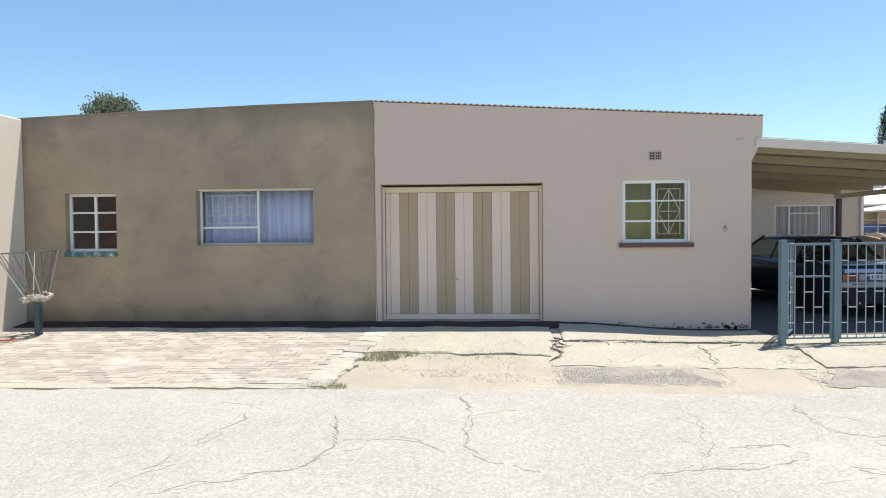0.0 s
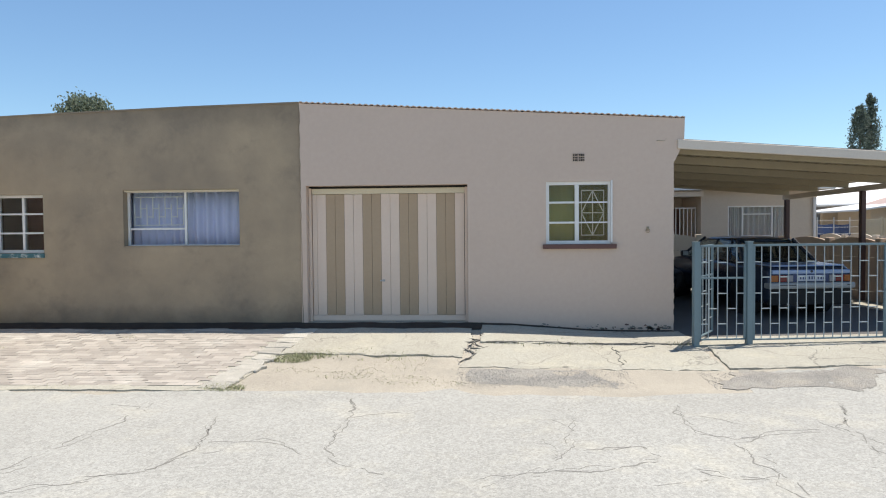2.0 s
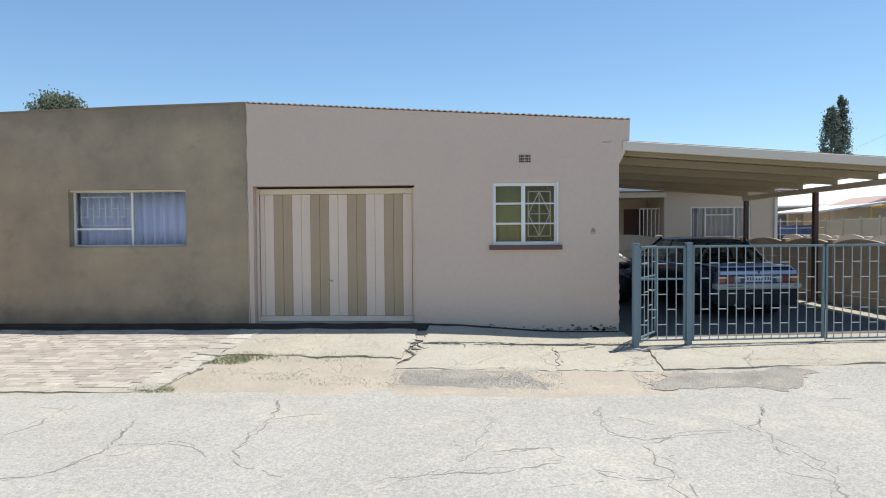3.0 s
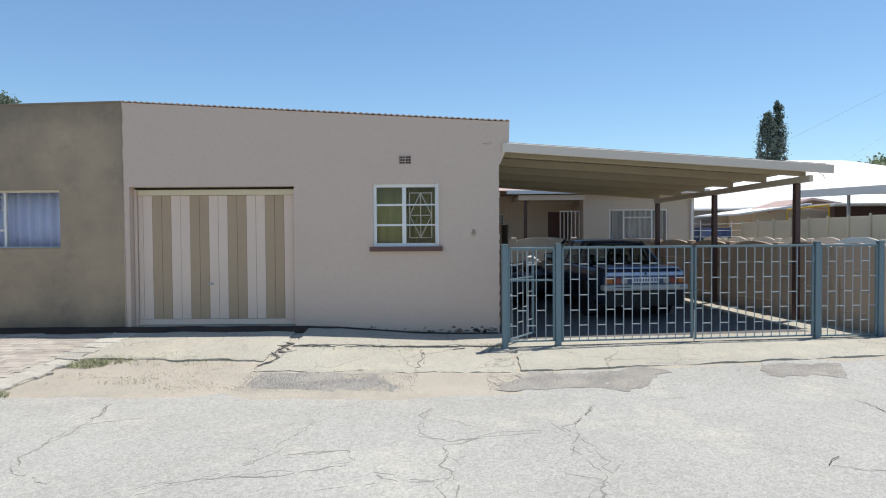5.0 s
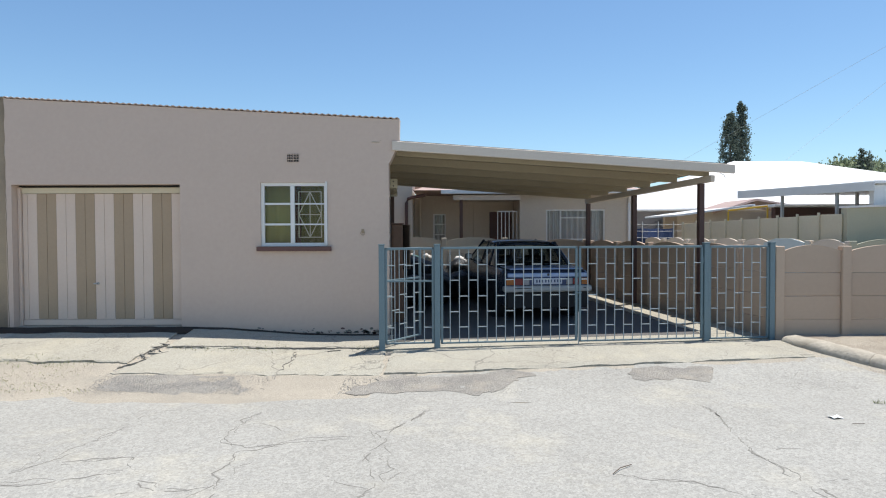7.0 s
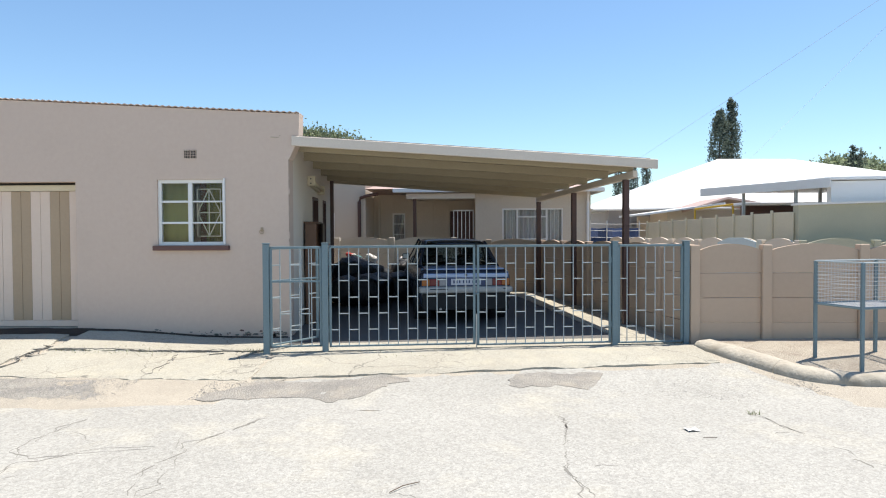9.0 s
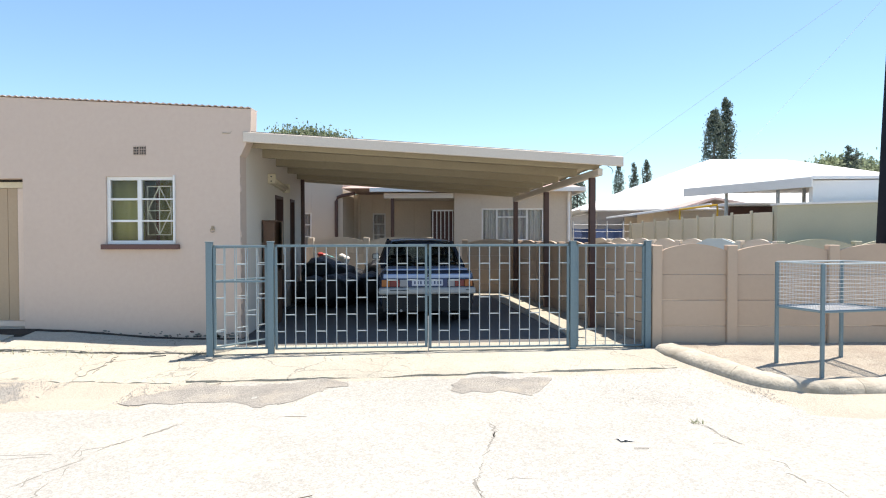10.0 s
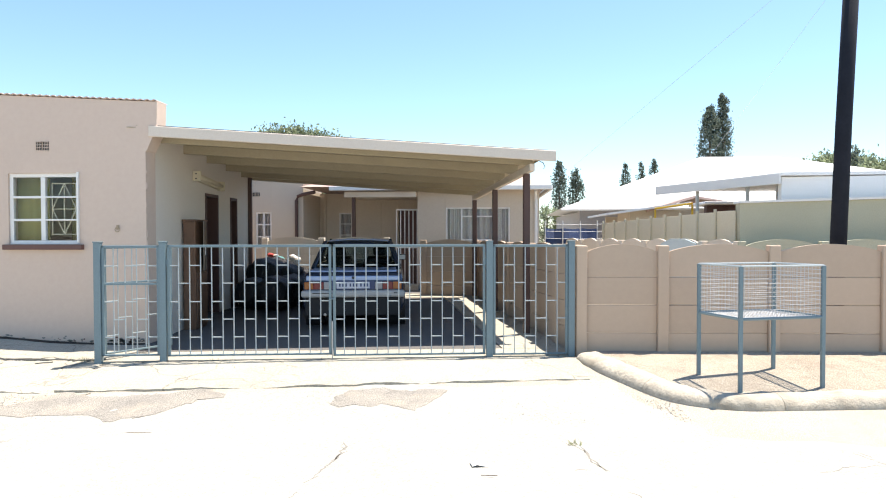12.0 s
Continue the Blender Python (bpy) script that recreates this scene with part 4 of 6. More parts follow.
kerb_run([(10.42, 9.42, 0.09), (10.56, 8.92, 0.10), (11.06, 8.08, 0.10), (11.5, 7.93, 0.095), (16.0, 8.35, 0.095), (30.0, 9.3, 0.095)], "rounded weathered concrete kerb along the verge")
patch("verge_3", [(11.1, 8.05), (30.0, 9.4), (30.0, 10.3), (10.5, 9.6)], 0.06, 0.1, SOIL, "bare brown soil on the raised verge", "verge", wobble=0.02, seed=31)


def refuse_stand():
    fl, fr, br, bl = [Vector(p) for p in ((11.60, 8.03, 0), (12.46, 8.27, 0), (12.24, 8.84, 0), (11.40, 8.60, 0))]
    s = thing("refuse_stand", None, "blue-grey steel refuse cage on four legs, wire mesh sides", "refuse stand")
    zb, zm, zt = 0.12, 0.82, 1.315
    for p in (fl, fr, br, bl):
        z = gz(p.x, p.y) + 0.03
        part("leg", boxed(p.x - 0.018, p.x + 0.018, p.y - 0.018, p.y + 0.018, z - 0.02, zt, 0.004), TEAL, s)
    sides = ((fl, fr), (fr, br), (br, bl), (bl, fl))
    for a, b in sides:
        for z, r, mat in ((zt, 0.011, BAR), (zm, 0.016, TEAL)):
            part("rail", rod([a + Vector((0, 0, z)), b + Vector((0, 0, z))], r, 6), mat, s)
        bm = bmesh.new()
        n = int((b - a).length / 0.042)
        for i in range(1, n):
            p = a.lerp(b, i / n)
            tube(bm, [p + Vector((0, 0, zm)), p + Vector((0, 0, zt))], 0.0018, 4)
        for j in range(1, 12):
            z = zm + (zt - zm) * j / 12
            tube(bm, [a + Vector((0, 0, z)), b + Vector((0, 0, z))], 0.0021, 4)
        part("mesh_side", bm, WIRE_MESH, s, "galvanised wire mesh")
    bm = bmesh.new()
    for i in range(1, 24):
        tube(bm, [fl.lerp(fr, i / 24) + Vector((0, 0, zm)), bl.lerp(br, i / 24) + Vector((0, 0, zm))], 0.0018, 4)
    for i in range(1, 16):
        tube(bm, [fl.lerp(bl, i / 16) + Vector((0, 0, zm)), fr.lerp(br, i / 16) + Vector((0, 0, zm))], 0.0018, 4)
    part("mesh_floor", bm, WIRE_MESH, s, "galvanised wire mesh floor")


refuse_stand()


# ---- folded washing line ----
def washing_line():
    base = Vector((-5.60, 9.28, 0))
    z = gz(base.x, base.y)
    w = thing("washing_line", pose(base.x, base.y, z), "folded rotary washing line on a dark green post", "washing line")
    part("post", boxed(-0.04, 0.04, -0.04, 0.04, -0.03, 0.50, 0.006), DARK_TEAL, w, "dark teal square post")
    bm = bmesh.new()
    rng = random.Random(4)
    for i in range(20):
        a = i * math.tau / 20
        s = bmesh.ops.create_icosphere(bm, subdivisions=3, radius=rng.uniform(0.03, 0.05))["verts"]
        at = Vector((0.17 * math.cos(a) - 0.02, 0.13 * math.sin(a), 0.545 + 0.03 * math.cos(a) + rng.uniform(-0.03, 0.03)))
        turn = Euler((rng.uniform(-0.6, 0.6), rng.uniform(-0.9, 0.9), rng.uniform(0, 3))).to_matrix()
        for v in s:
            v.co = turn @ Vector((v.co.x * 1.7, v.co.y * 0.9, v.co.z * 0.6)) + at
            v.co += (v.co - at).normalized() * 0.035 * noise.noise(v.co * 38)
    part("cloth_bundle", bm, RAG, w, "bundled grubby white rags", smooth=True)
    tops = []
    for i in range(15):
        a = i * math.tau / 15 + 0.2
        top = Vector((-0.14 + 0.44 * math.cos(a), 0.36 * math.sin(a), 1.22 + 0.03 * math.cos(a)))
        tops.append(top)
        part("arm", rod([(0.15 * math.cos(a + 0.5) - 0.02, 0.11 * math.sin(a + 0.5), 0.53), top], 0.0065, 6), ARM_STEEL if i % 4 else BAR, w, "thin steel arm")
    part("cord", rod(tops + tops[:1], 0.006, 6), ARM_STEEL, w, "line joining the arm ends")


washing_line()


def hose():
    h = thing("garden_hose", pose(-5.85, 9.05, gz(-5.85, 9.05) + 0.018), "short coiled green and red garden hose on the bricks", "hose")
    for k, (mat, ph) in enumerate(((HOSE_GREEN, 0.0), (HOSE_RED, 2.6))):
        pts = [(0.24 * math.cos(ph + a * 0.25) - k * 0.1, 0.13 * math.sin(ph + a * 0.25) - k * 0.05, 0.002 * k) for a in range(15)]
        part("coil", rod(pts, 0.014, 6), mat, h)


hose()


# ---- house behind the yard ----
def house():
    h = thing("house", None, "cream painted single-storey house with a porch behind the yard", "house")
    Z0, ZT, F, B = 0.2, 2.70, 17.17, 18.75

    def slab(name, x0, x1, y0, y1, z0, z1, mat, label="", bev=0.004):
        return part(name, boxed(x0, x1, y0, y1, z0, z1, bev), mat, h, label)

    def pierced(x0, x1, y, hole, top):
        """A stretch of wall along x with one opening (x0, x1, z0, z1)."""
        a, b, s, e = hole
        slab("wall", x0, a, y, y + 0.2, Z0, top, HOUSE_PAINT)
        slab("wall", b, x1, y, y + 0.2, Z0, top, HOUSE_PAINT)
        slab("wall", a, b, y, y + 0.2, Z0, s, HOUSE_PAINT)
        slab("wall", a, b, y, y + 0.2, e, top, HOUSE_PAINT)
    # right wing with the wide window
    W, S, N, D = (8.28, 9.78, 1.15, 2.26), (3.71, 4.09, 1.3, 2.17), (5.38, 5.73, 1.35, 2.2), (6.95, 7.58, 0.33, 2.26)
    pierced(7.61, 10.46, F, W, ZT)
    slab("wall", 10.24, 10.46, F + 0.205, 24.0, Z0, ZT, HOUSE_PAINT)
    slab("wall", 7.62, 7.80, F + 0.205, B + 0.2, Z0, ZT, HOUSE_PAINT)
    slab("wall", 0.8, 10.235, 23.8, 24.0, Z0, ZT, HOUSE_PAINT)
    # left wing
    pierced(0.8, 4.87, F + 0.03, S, 3.2)
    slab("wall", 4.67, 4.87, F + 0.235, B + 0.2, Z0, 3.2, HOUSE_PAINT)
    # porch back wall with the small window and the door
    pierced(4.875, 6.5, B, N, ZT)
    slab("wall", 6.503, D[0], B, B + 0.2, Z0, ZT, HOUSE_PAINT)
    slab("wall", D[0], 7.615, B, B + 0.2, D[3], ZT, HOUSE_PAINT)
    slab("door", D[0] + 0.01, D[1] - 0.01, B + 0.1, B + 0.15, Z0, D[3] - 0.01, SILL_RED, "dark red-brown front door")

    def steel(win, v, ups, cross):
        g = slab("window", win[0], win[1], v + 0.06, v + 0.065, win[2], win[3], GLASS, "steel window with net curtains", 0)
        g.visible_shadow = False
        bm = bmesh.new()
        t = 0.035
        for q in ((win[0], win[0] + t, win[2], win[3]), (win[1] - t, win[1], win[2], win[3]), (win[0] + t, win[1] - t, win[3] - t, win[3]), (win[0] + t, win[1] - t, win[2], win[2] + t)):
            box(bm, q[0], q[1], v + 0.02, v + 0.058, q[2], q[3], 0.004)
        part("window_frame", bm, WHITE, g)
        for u in ups:
            part("mullion", boxed(u - 0.018, u + 0.018, v + 0.02, v + 0.058, win[2] + t, win[3] - t, 0.003), WHITE, g)
        for a, b, z in cross:
            part("glazing_bar", boxed(a, b, v + 0.022, v + 0.056, z - 0.014, z + 0.014, 0.003), WHITE, g)
        bm = bmesh.new()
        n = max(8, int((win[1] - win[0]) / 0.02))
        rows = [[bm.verts.new((win[0] + (win[1] - win[0]) * i / n, v + 0.14 + 0.04 * math.sin(i * 0.9) + 0.02 * math.sin(i * 0.37), z)) for i in range(n + 1)] for z in (win[2], win[3])]
        for i in range(n):
            bm.faces.new((rows[0][i], rows[0][i + 1], rows[1][i + 1], rows[1][i]))
        part("curtain", bm, CURTAIN_NET, g, "white net curtain", smooth=True)
    steel(W, F, [W[0] + 0.37, W[1] - 0.40], [(W[0] + 0.39, W[1] - 0.42, 2.05), (W[0] + 0.39, W[1] - 0.42, 1.5)])
    steel(S, F + 0.03, [(S[0] + S[1]) / 2], [(S[0] + 0.03, S[1] - 0.03, z) for z in (1.58, 1.87)])
    steel(N, B, [], [(N[0] + 0.03, N[1] - 0.03, z) for z in (1.62, 1.91)])
    # burglar bars across the wide window's sides
    bars(h, "burglar_bar", [((W[0] + 0.1 * i, F + 0.1, W[2]), (W[0] + 0.1 * i, F + 0.1, W[3])) for i in (1, 2, 3, 12, 13, 14)], 0.006, WHITE, "white burglar bar")
    # white barred security gate at the porch's end
    y = F + 0.3
    g = slab("security_gate", 7.06, 7.58, y, y + 0.03, 2.21, 2.24, WHITE, "white barred security gate")
    for z in (0.35, 1.30):
        part("rail", boxed(7.06, 7.58, y, y + 0.03, z, z + 0.03, 0.003), WHITE, g)
    for i in range(6):
        part("bar", boxed(7.06 + i * 0.0996, 7.082 + i * 0.0996, y + 0.005, y + 0.025, 0.381, 2.209, 0.003), WHITE, g)
    part("kick_panel", boxed(7.085, 7.555, y + 0.032, y + 0.045, 0.381, 1.299, 0.003), POST_BROWN, g, "dark brown steel lower panel")
    # porch roof, post, pipes
    slab("porch_roof", 5.95, 7.6, 17.0, B - 0.005, 2.53, 2.62, FASCIA, "flat cream porch roof")
    slab("porch_fascia", 5.91, 7.6, 16.95, 16.995, 2.50, 2.63, FASCIA)
    slab("porch_post", 6.07, 6.15, 17.06, 17.14, Z0, 2.525, POST_BROWN, "brown porch post")
    part("downpipe", rod([(5.2, 17.0, 2.63), (4.88, 17.1, 2.58), (4.76, 17.13, 2.54), (4.72, 17.14, 2.44), (4.72, 17.14, 0.2)], 0.042, 8), POST_BROWN, h, "dark brown downpipe")
    part("downpipe", rod([(5.02, 18.69, 2.68), (5.02, 18.69, 0.2)], 0.04, 8), HOUSE_PAINT, h)
    part("downpipe", rod([(10.36, 16.9, 2.64), (10.38, 17.11, 2.42), (10.38, 17.11, 0.2)], 0.035, 8), WHITE, h, "white downpipe")
    # dark block paints the shade behind the slats
    v = part("vent", boxed(3.63, 3.81, 17.185, 17.198, 2.55, 2.64, 0.002), CAR_DARK, h, "air brick in the wall")
    for i in range(5):
        part("slat", boxed(3.64 + i * 0.036, 3.648 + i * 0.036, 17.178, 17.184, 2.55, 2.64), HOUSE_PAINT, v)
    # roofs and eaves
    bm = bmesh.new()
    ring = [bm.verts.new(p) for p in ((4.9, 16.82, 2.74), (10.66, 16.82, 2.74), (10.66, 24.3, 2.74), (4.9, 24.3, 2.74))]
    r1, r2 = bm.verts.new((7.3, 19.9, 3.72)), bm.verts.new((8.4, 19.9, 3.72))
    bm.faces.new((ring[0], ring[1], r2, r1))
    bm.faces.new((ring[1], ring[2], r2))
    bm.faces.new((ring[2], ring[3], r1, r2))
    bm.faces.new((ring[3], ring[0], r1))
    bm.faces.new(ring[::-1])
    roof = part("roof", bm, ROOF_RED, h, "faded low-pitched metal roof")
    part("gutter", boxed(5.6, 10.70, 16.73, 16.815, 2.645, 2.745, 0.01), WHITE, roof, "white gutter")
    part("gutter", boxed(10.665, 10.74, 16.82, 24.3, 2.645, 2.745, 0.01), WHITE, roof)
    slab("left_roof", 0.6, 4.98, 16.95, 24.0, 3.21, 3.29, ROOF_RED)


house()


# added pale block in place of a bright patch of sunlit ground
tagged(part("sunlit_ground_block", boxed(7.02, 7.66, 16.75, 17.15, 0.2, 0.47, 0.015), CONCRETE), "pale concrete block standing in for sunlit ground before the house", "step")


# ---- parked car ----
def car():
    c = thing("car", C @ pose(2.74, 1.80, cz(2.7, 3.2) - 0.012, 1.0, 0, 1.5), "old dark blue saloon parked under the carport, seen from behind", "car")

    stations = [(0.0, 0.69, 0.33, 0.70), (0.03, 0.715, 0.28, 0.80), (0.10, 0.73, 0.24, 0.835), (0.42, 0.745, 0.22, 0.845), (1.2, 0.75, 0.21, 0.85), (3.1, 0.75, 0.21, 0.85),
                (3.35, 0.745, 0.22, 0.83), (3.85, 0.725, 0.24, 0.76), (4.08, 0.69, 0.27, 0.70), (4.15, 0.62, 0.32, 0.62)]
    bm = bmesh.new()
    rings = []
    for y, w, lo, hi in stations:
        prof = [(-w + 0.06, lo), (-w + 0.01, lo + 0.10), (-w, (lo + hi) / 2), (-w + 0.015, hi - 0.09), (-w + 0.045, hi - 0.02), (-w + 0.10, hi), (0, hi + 0.012),
                (w - 0.10, hi), (w - 0.045, hi - 0.02), (w - 0.015, hi - 0.09), (w, (lo + hi) / 2), (w - 0.01, lo + 0.10), (w - 0.06, lo)]
        rings.append([bm.verts.new((x, y, z)) for x, z in prof])
    for r0, r1 in zip(rings, rings[1:]):
        for i in range(len(r0)):
            j = (i + 1) % len(r0)
            bm.faces.new((r0[i], r0[j], r1[j], r1[i]))
    bm.faces.new(rings[0])
    bm.faces.new(rings[-1][::-1])
    part("body", bm, SHADED_CAR_PAINT, c, "blue painted body, darkened for the carport's shade", smooth=True)
    # panel added to carry the painted sky reflection
    part("boot_lid", boxed(-0.62, 0.62, 0.05, 0.74, 0.838, 0.864, 0.012), LID_REFLECTION, c, "boot lid panel painted with reflected sky")
    # cabin: roof, pillars and panes, set back behind the boot
    D = 0.42
    B = {"rl": (-0.66, 0.82, 0.845), "rr": (0.66, 0.82, 0.845), "trl": (-0.52, 1.28, 1.235), "trr": (0.52, 1.28, 1.235),
         "tfl": (-0.53, 2.47, 1.245), "tfr": (0.53, 2.47, 1.245), "fl": (-0.66, 3.2, 0.85), "fr": (0.66, 3.2, 0.85)}
    bm = bmesh.new()
    rows = []
    for y, z, w in ((0.82, 1.215, 0.53), (0.92, 1.262, 0.545), (1.4, 1.282, 0.55), (1.9, 1.275, 0.55), (2.08, 1.245, 0.54)):
        rows.append([bm.verts.new((w * s, y + D, z - 0.03 * s ** 4 - (0.02 if abs(s) == 1 else 0))) for s in (-1, -0.85, -0.4, 0, 0.4, 0.85, 1)])
    for r0, r1 in zip(rows, rows[1:]):
        for i in range(6):
            bm.faces.new((r0[i], r0[i + 1], r1[i + 1], r1[i]))
    roof = part("roof", bm, SHADED_CAR_PAINT, c, "car roof panel", smooth=True)
    roof.modifiers.new("thickness", "SOLIDIFY").thickness = 0.025
    for a, b, r in (("rl", "trl", 0.034), ("rr", "trr", 0.034), ("fl", "tfl", 0.028), ("fr", "tfr", 0.028)):
        part("pillar", rod([B[a], B[b]], r, 8), SHADED_CAR_PAINT, c)
    for s in (-1, 1):
        part("pillar", rod([(0.69 * s, 1.97, 0.845), (0.545 * s, 1.92, 1.24)], 0.022, 6), CAR_DARK, c)
        part("pillar", rod([(0.68 * s, 1.28, 0.845), (0.53 * s, 1.44, 1.24)], 0.026, 6), SHADED_CAR_PAINT, c)

    def pane(name, pts, label):
        bm = bmesh.new()
        bm.faces.new([bm.verts.new(p) for p in pts])
        g = part(name, bm, CAR_GLASS, c, label)
        g.modifiers.new("thickness", "SOLIDIFY").thickness = 0.004
        g.visible_shadow = False
    pane("rear_window", [(-0.64, 0.81, 0.85), (0.64, 0.81, 0.85), (0.50, 1.275, 1.23), (-0.50, 1.275, 1.23)], "sloping rear window")
    pane("windscreen", [(-0.64, 3.21, 0.855), (0.64, 3.21, 0.855), (0.51, 2.48, 1.235), (-0.51, 2.48, 1.235)], "windscreen")
    for s in (-1, 1):
        pane("side_window", [(0.675 * s, 0.92, 0.85), (0.69 * s, 1.96, 0.85), (0.55 * s, 1.91, 1.225), (0.535 * s, 1.35, 1.22)], "rear side window")
        pane("side_window", [(0.69 * s, 1.98, 0.85), (0.675 * s, 3.12, 0.855), (0.545 * s, 2.45, 1.23), (0.55 * s, 1.93, 1.23)], "front side window")
        seat = part("seat", boxed(0.34 * s - 0.22, 0.34 * s + 0.22, 1.87, 2.04, 0.5, 0.98, 0.05), CAR_DARK, c, "dark seat with a headrest")
        part("headrest", boxed(0.34 * s - 0.11, 0.34 * s + 0.11, 1.90, 2.0, 0.985, 1.13, 0.035), CAR_DARK, seat)
        m = part("door_mirror", boxed(0.755 * s - 0.07, 0.755 * s + 0.07, 2.84, 2.94, 0.86, 0.97, 0.025), CAR_DARK, c, "dark door mirror")
        part("mirror_glass", boxed(0.755 * s - 0.055, 0.755 * s + 0.055, 2.834, 2.839, 0.875, 0.955), GREY_METAL, m)
    part("rear_seat", boxed(-0.6, 0.6, 1.1, 1.25, 0.5, 0.90, 0.04), CAR_DARK, c)
    # tail: lamps, plate, bumper
    for s in (-1, 1):
        for a, b, mat, lab in ((0.568, 0.69, AMBER_LENS, "amber lamp lens"), (0.42, 0.564, RED_LENS, "red lamp lens"), (0.31, 0.416, CLEAR_LENS, "clear reversing lamp lens")):
            x0, x1 = sorted((a * s, b * s))
            part("tail_lamp", boxed(x0, x1, -0.022, 0.03, 0.60, 0.705, 0.008), mat, c, lab)
    # the lip repeats the painted reflection
    part("tailgate_lip", boxed(-0.665, 0.665, -0.02, 0.06, 0.722, 0.79, 0.012), LID_REFLECTION, c, "tailgate lip painted with reflected sky")
    part("lock", rod([(0.0, -0.024, 0.765), (0.0, 0.0, 0.765)], 0.022, 10), CAR_DARK, c)
    part("tail_panel", boxed(-0.305, 0.305, -0.012, 0.03, 0.595, 0.72, 0.004), PLATE_INK, c, "dark blue plate surround")
    plate = part("number_plate", boxed(-0.235, 0.235, -0.026, -0.0125, 0.61, 0.705, 0.004), PLATE, c, "white number plate with dark characters")
    for i, x in enumerate((-0.19, -0.145, -0.1, -0.04, 0.005, 0.05, 0.11, 0.16, 0.2)):
        part("character", boxed(x - 0.011, x + 0.011, -0.0285, -0.0265, 0.637, 0.683), PLATE_INK, plate)
    part("bumper", boxed(-0.735, 0.735, -0.07, 0.12, 0.485, 0.585, 0.03), BUMPER, c, "pale grey bumper")
    for x in (-0.42, 0.6):
        part("bumper_slot", boxed(x - 0.13 * (x < 0) - 0.02, x + 0.1 * (x < 0) + 0.03, -0.074, -0.066, 0.543, 0.556, 0.002), CAR_DARK, c)
    part("valance", boxed(-0.68, 0.68, -0.03, 0.1, 0.22, 0.482, 0.02), TYRE, c)
    part("exhaust", rod([(-0.4, -0.03, 0.24), (-0.4, 0.3, 0.24)], 0.022, 8), GREY_METAL, c)
    for s in (-1, 1):
        for y in (0.80, 3.4):
            bm = bmesh.new()
            prof = [(0.0, 0.19), (0.02, 0.255), (0.05, 0.272), (0.12, 0.272), (0.15, 0.255), (0.165, 0.19)]
            rr = []
            for k in range(24):
                a = k * math.tau / 24
                rr.append([bm.verts.new((0.0 + d, r * math.cos(a), r * math.sin(a))) for d, r in prof])
            for k in range(24):
                for i in range(len(prof) - 1):
                    bm.faces.new((rr[k][i], rr[k][i + 1], rr[(k + 1) % 24][i + 1], rr[(k + 1) % 24][i]))
            w = part("wheel", bm, TYRE, c, "black tyre on a steel rim", smooth=True, m=pose(0.59 * s + (0 if s > 0 else -0.165), y, 0.272))
            part("rim", rod([(0.03, 0, 0), (0.13, 0, 0)], 0.188, 20), GREY_METAL, w, "steel rim")
            part("wheel_arch", rod([(0.5 * s, y, 0.29), (0.752 * s, y, 0.29)], 0.325, 24), CAR_DARK, c)


car()


# ---- things stored under the carport ----
def cupboard():
    c = thing("cupboard", SIDE @ pose(0.03, 0.96, cz(0.5, 2.1)), "worn brown wooden cupboard with a greyed door beside the wall", "cupboard")
    part("body", boxed(0, 0.18, 0, 0.46, 0.0, 1.60, 0.01), WOOD, c)
    for a, b in ((0.03, 0.84), (0.87, 1.57)):
        part("side_panel", boxed(0.025, 0.155, -0.010, -0.002, a, b, 0.004), WOOD, c)
    part("drawer", boxed(0.182, 0.198, 0.02, 0.44, 0.05, 0.84, 0.006), WOOD, c)
    part("top", boxed(-0.01, 0.20, -0.02, 0.47, 1.603, 1.625, 0.006), WOOD, c)
    door = part("door", boxed(0.0, 0.02, 0.0, 0.44, 0.87, 1.60, 0.005), GREY_WOOD, c, "greyed cupboard door standing ajar", m=pose(0.184, 0.45, 0, 0, 0, 196))
    part("handle", boxed(-0.016, -0.001, 0.37, 0.39, 1.1, 1.22, 0.004), GREY_METAL, door)


cupboard()


def lumps(name, m, count, spread, size, mat, label, category, seed, squash=0.8):
    """A soft heap: crumpled rounded bodies grown into one another."""
    rng = random.Random(seed)
    bm = bmesh.new()
    for i in range(count):
        vs = bmesh.ops.create_icosphere(bm, subdivisions=3, radius=1.0)["verts"]
        r = rng.uniform(*size)
        at = Vector((rng.uniform(-1, 1) * spread[0], rng.uniform(-1, 1) * spread[1], r * squash + rng.uniform(0, 1) * spread[2]))
        for v in vs:
            n = v.co.copy()
            k = 1 + 0.22 * noise.noise(n * 2.3 + at * 5) + 0.08 * noise.noise(n * 7 + at * 9)
            v.co = Vector((n.x * r * k, n.y * r * k, n.z * r * squash * k)) + at
            v.co.z = max(v.co.z, 0.0)
    return tagged(part(name, bm, mat, m=m, smooth=True), label, category)


z = cz(1.4, 5.2)
bags = ((0.95, 4.9, 0), (1.35, 4.75, 0), (1.0, 5.45, 0), (1.45, 5.35, 0), (1.8, 5.0, 0), (1.85, 5.6, -0.05), (0.8, 5.1, 0.26), (1.12, 5.3, 0.2), (0.85, 5.7, 0.28), (0.75, 4.3, 0), (1.15, 4.15, 0), (1.3, 5.8, 0.1), (1.98, 6.1, 0), (1.98, 6.1, 0.2))
for k, (u, v, up) in enumerate(bags):
    tagged(lumps("refuse_bag", C @ pose(u, v, z + up), 1, (0, 0, 0), (0.33, 0.38), BAG, "full black plastic refuse bag in a heap beside the car", "bag", 40 + k, 0.85), group="heap of refuse bags")
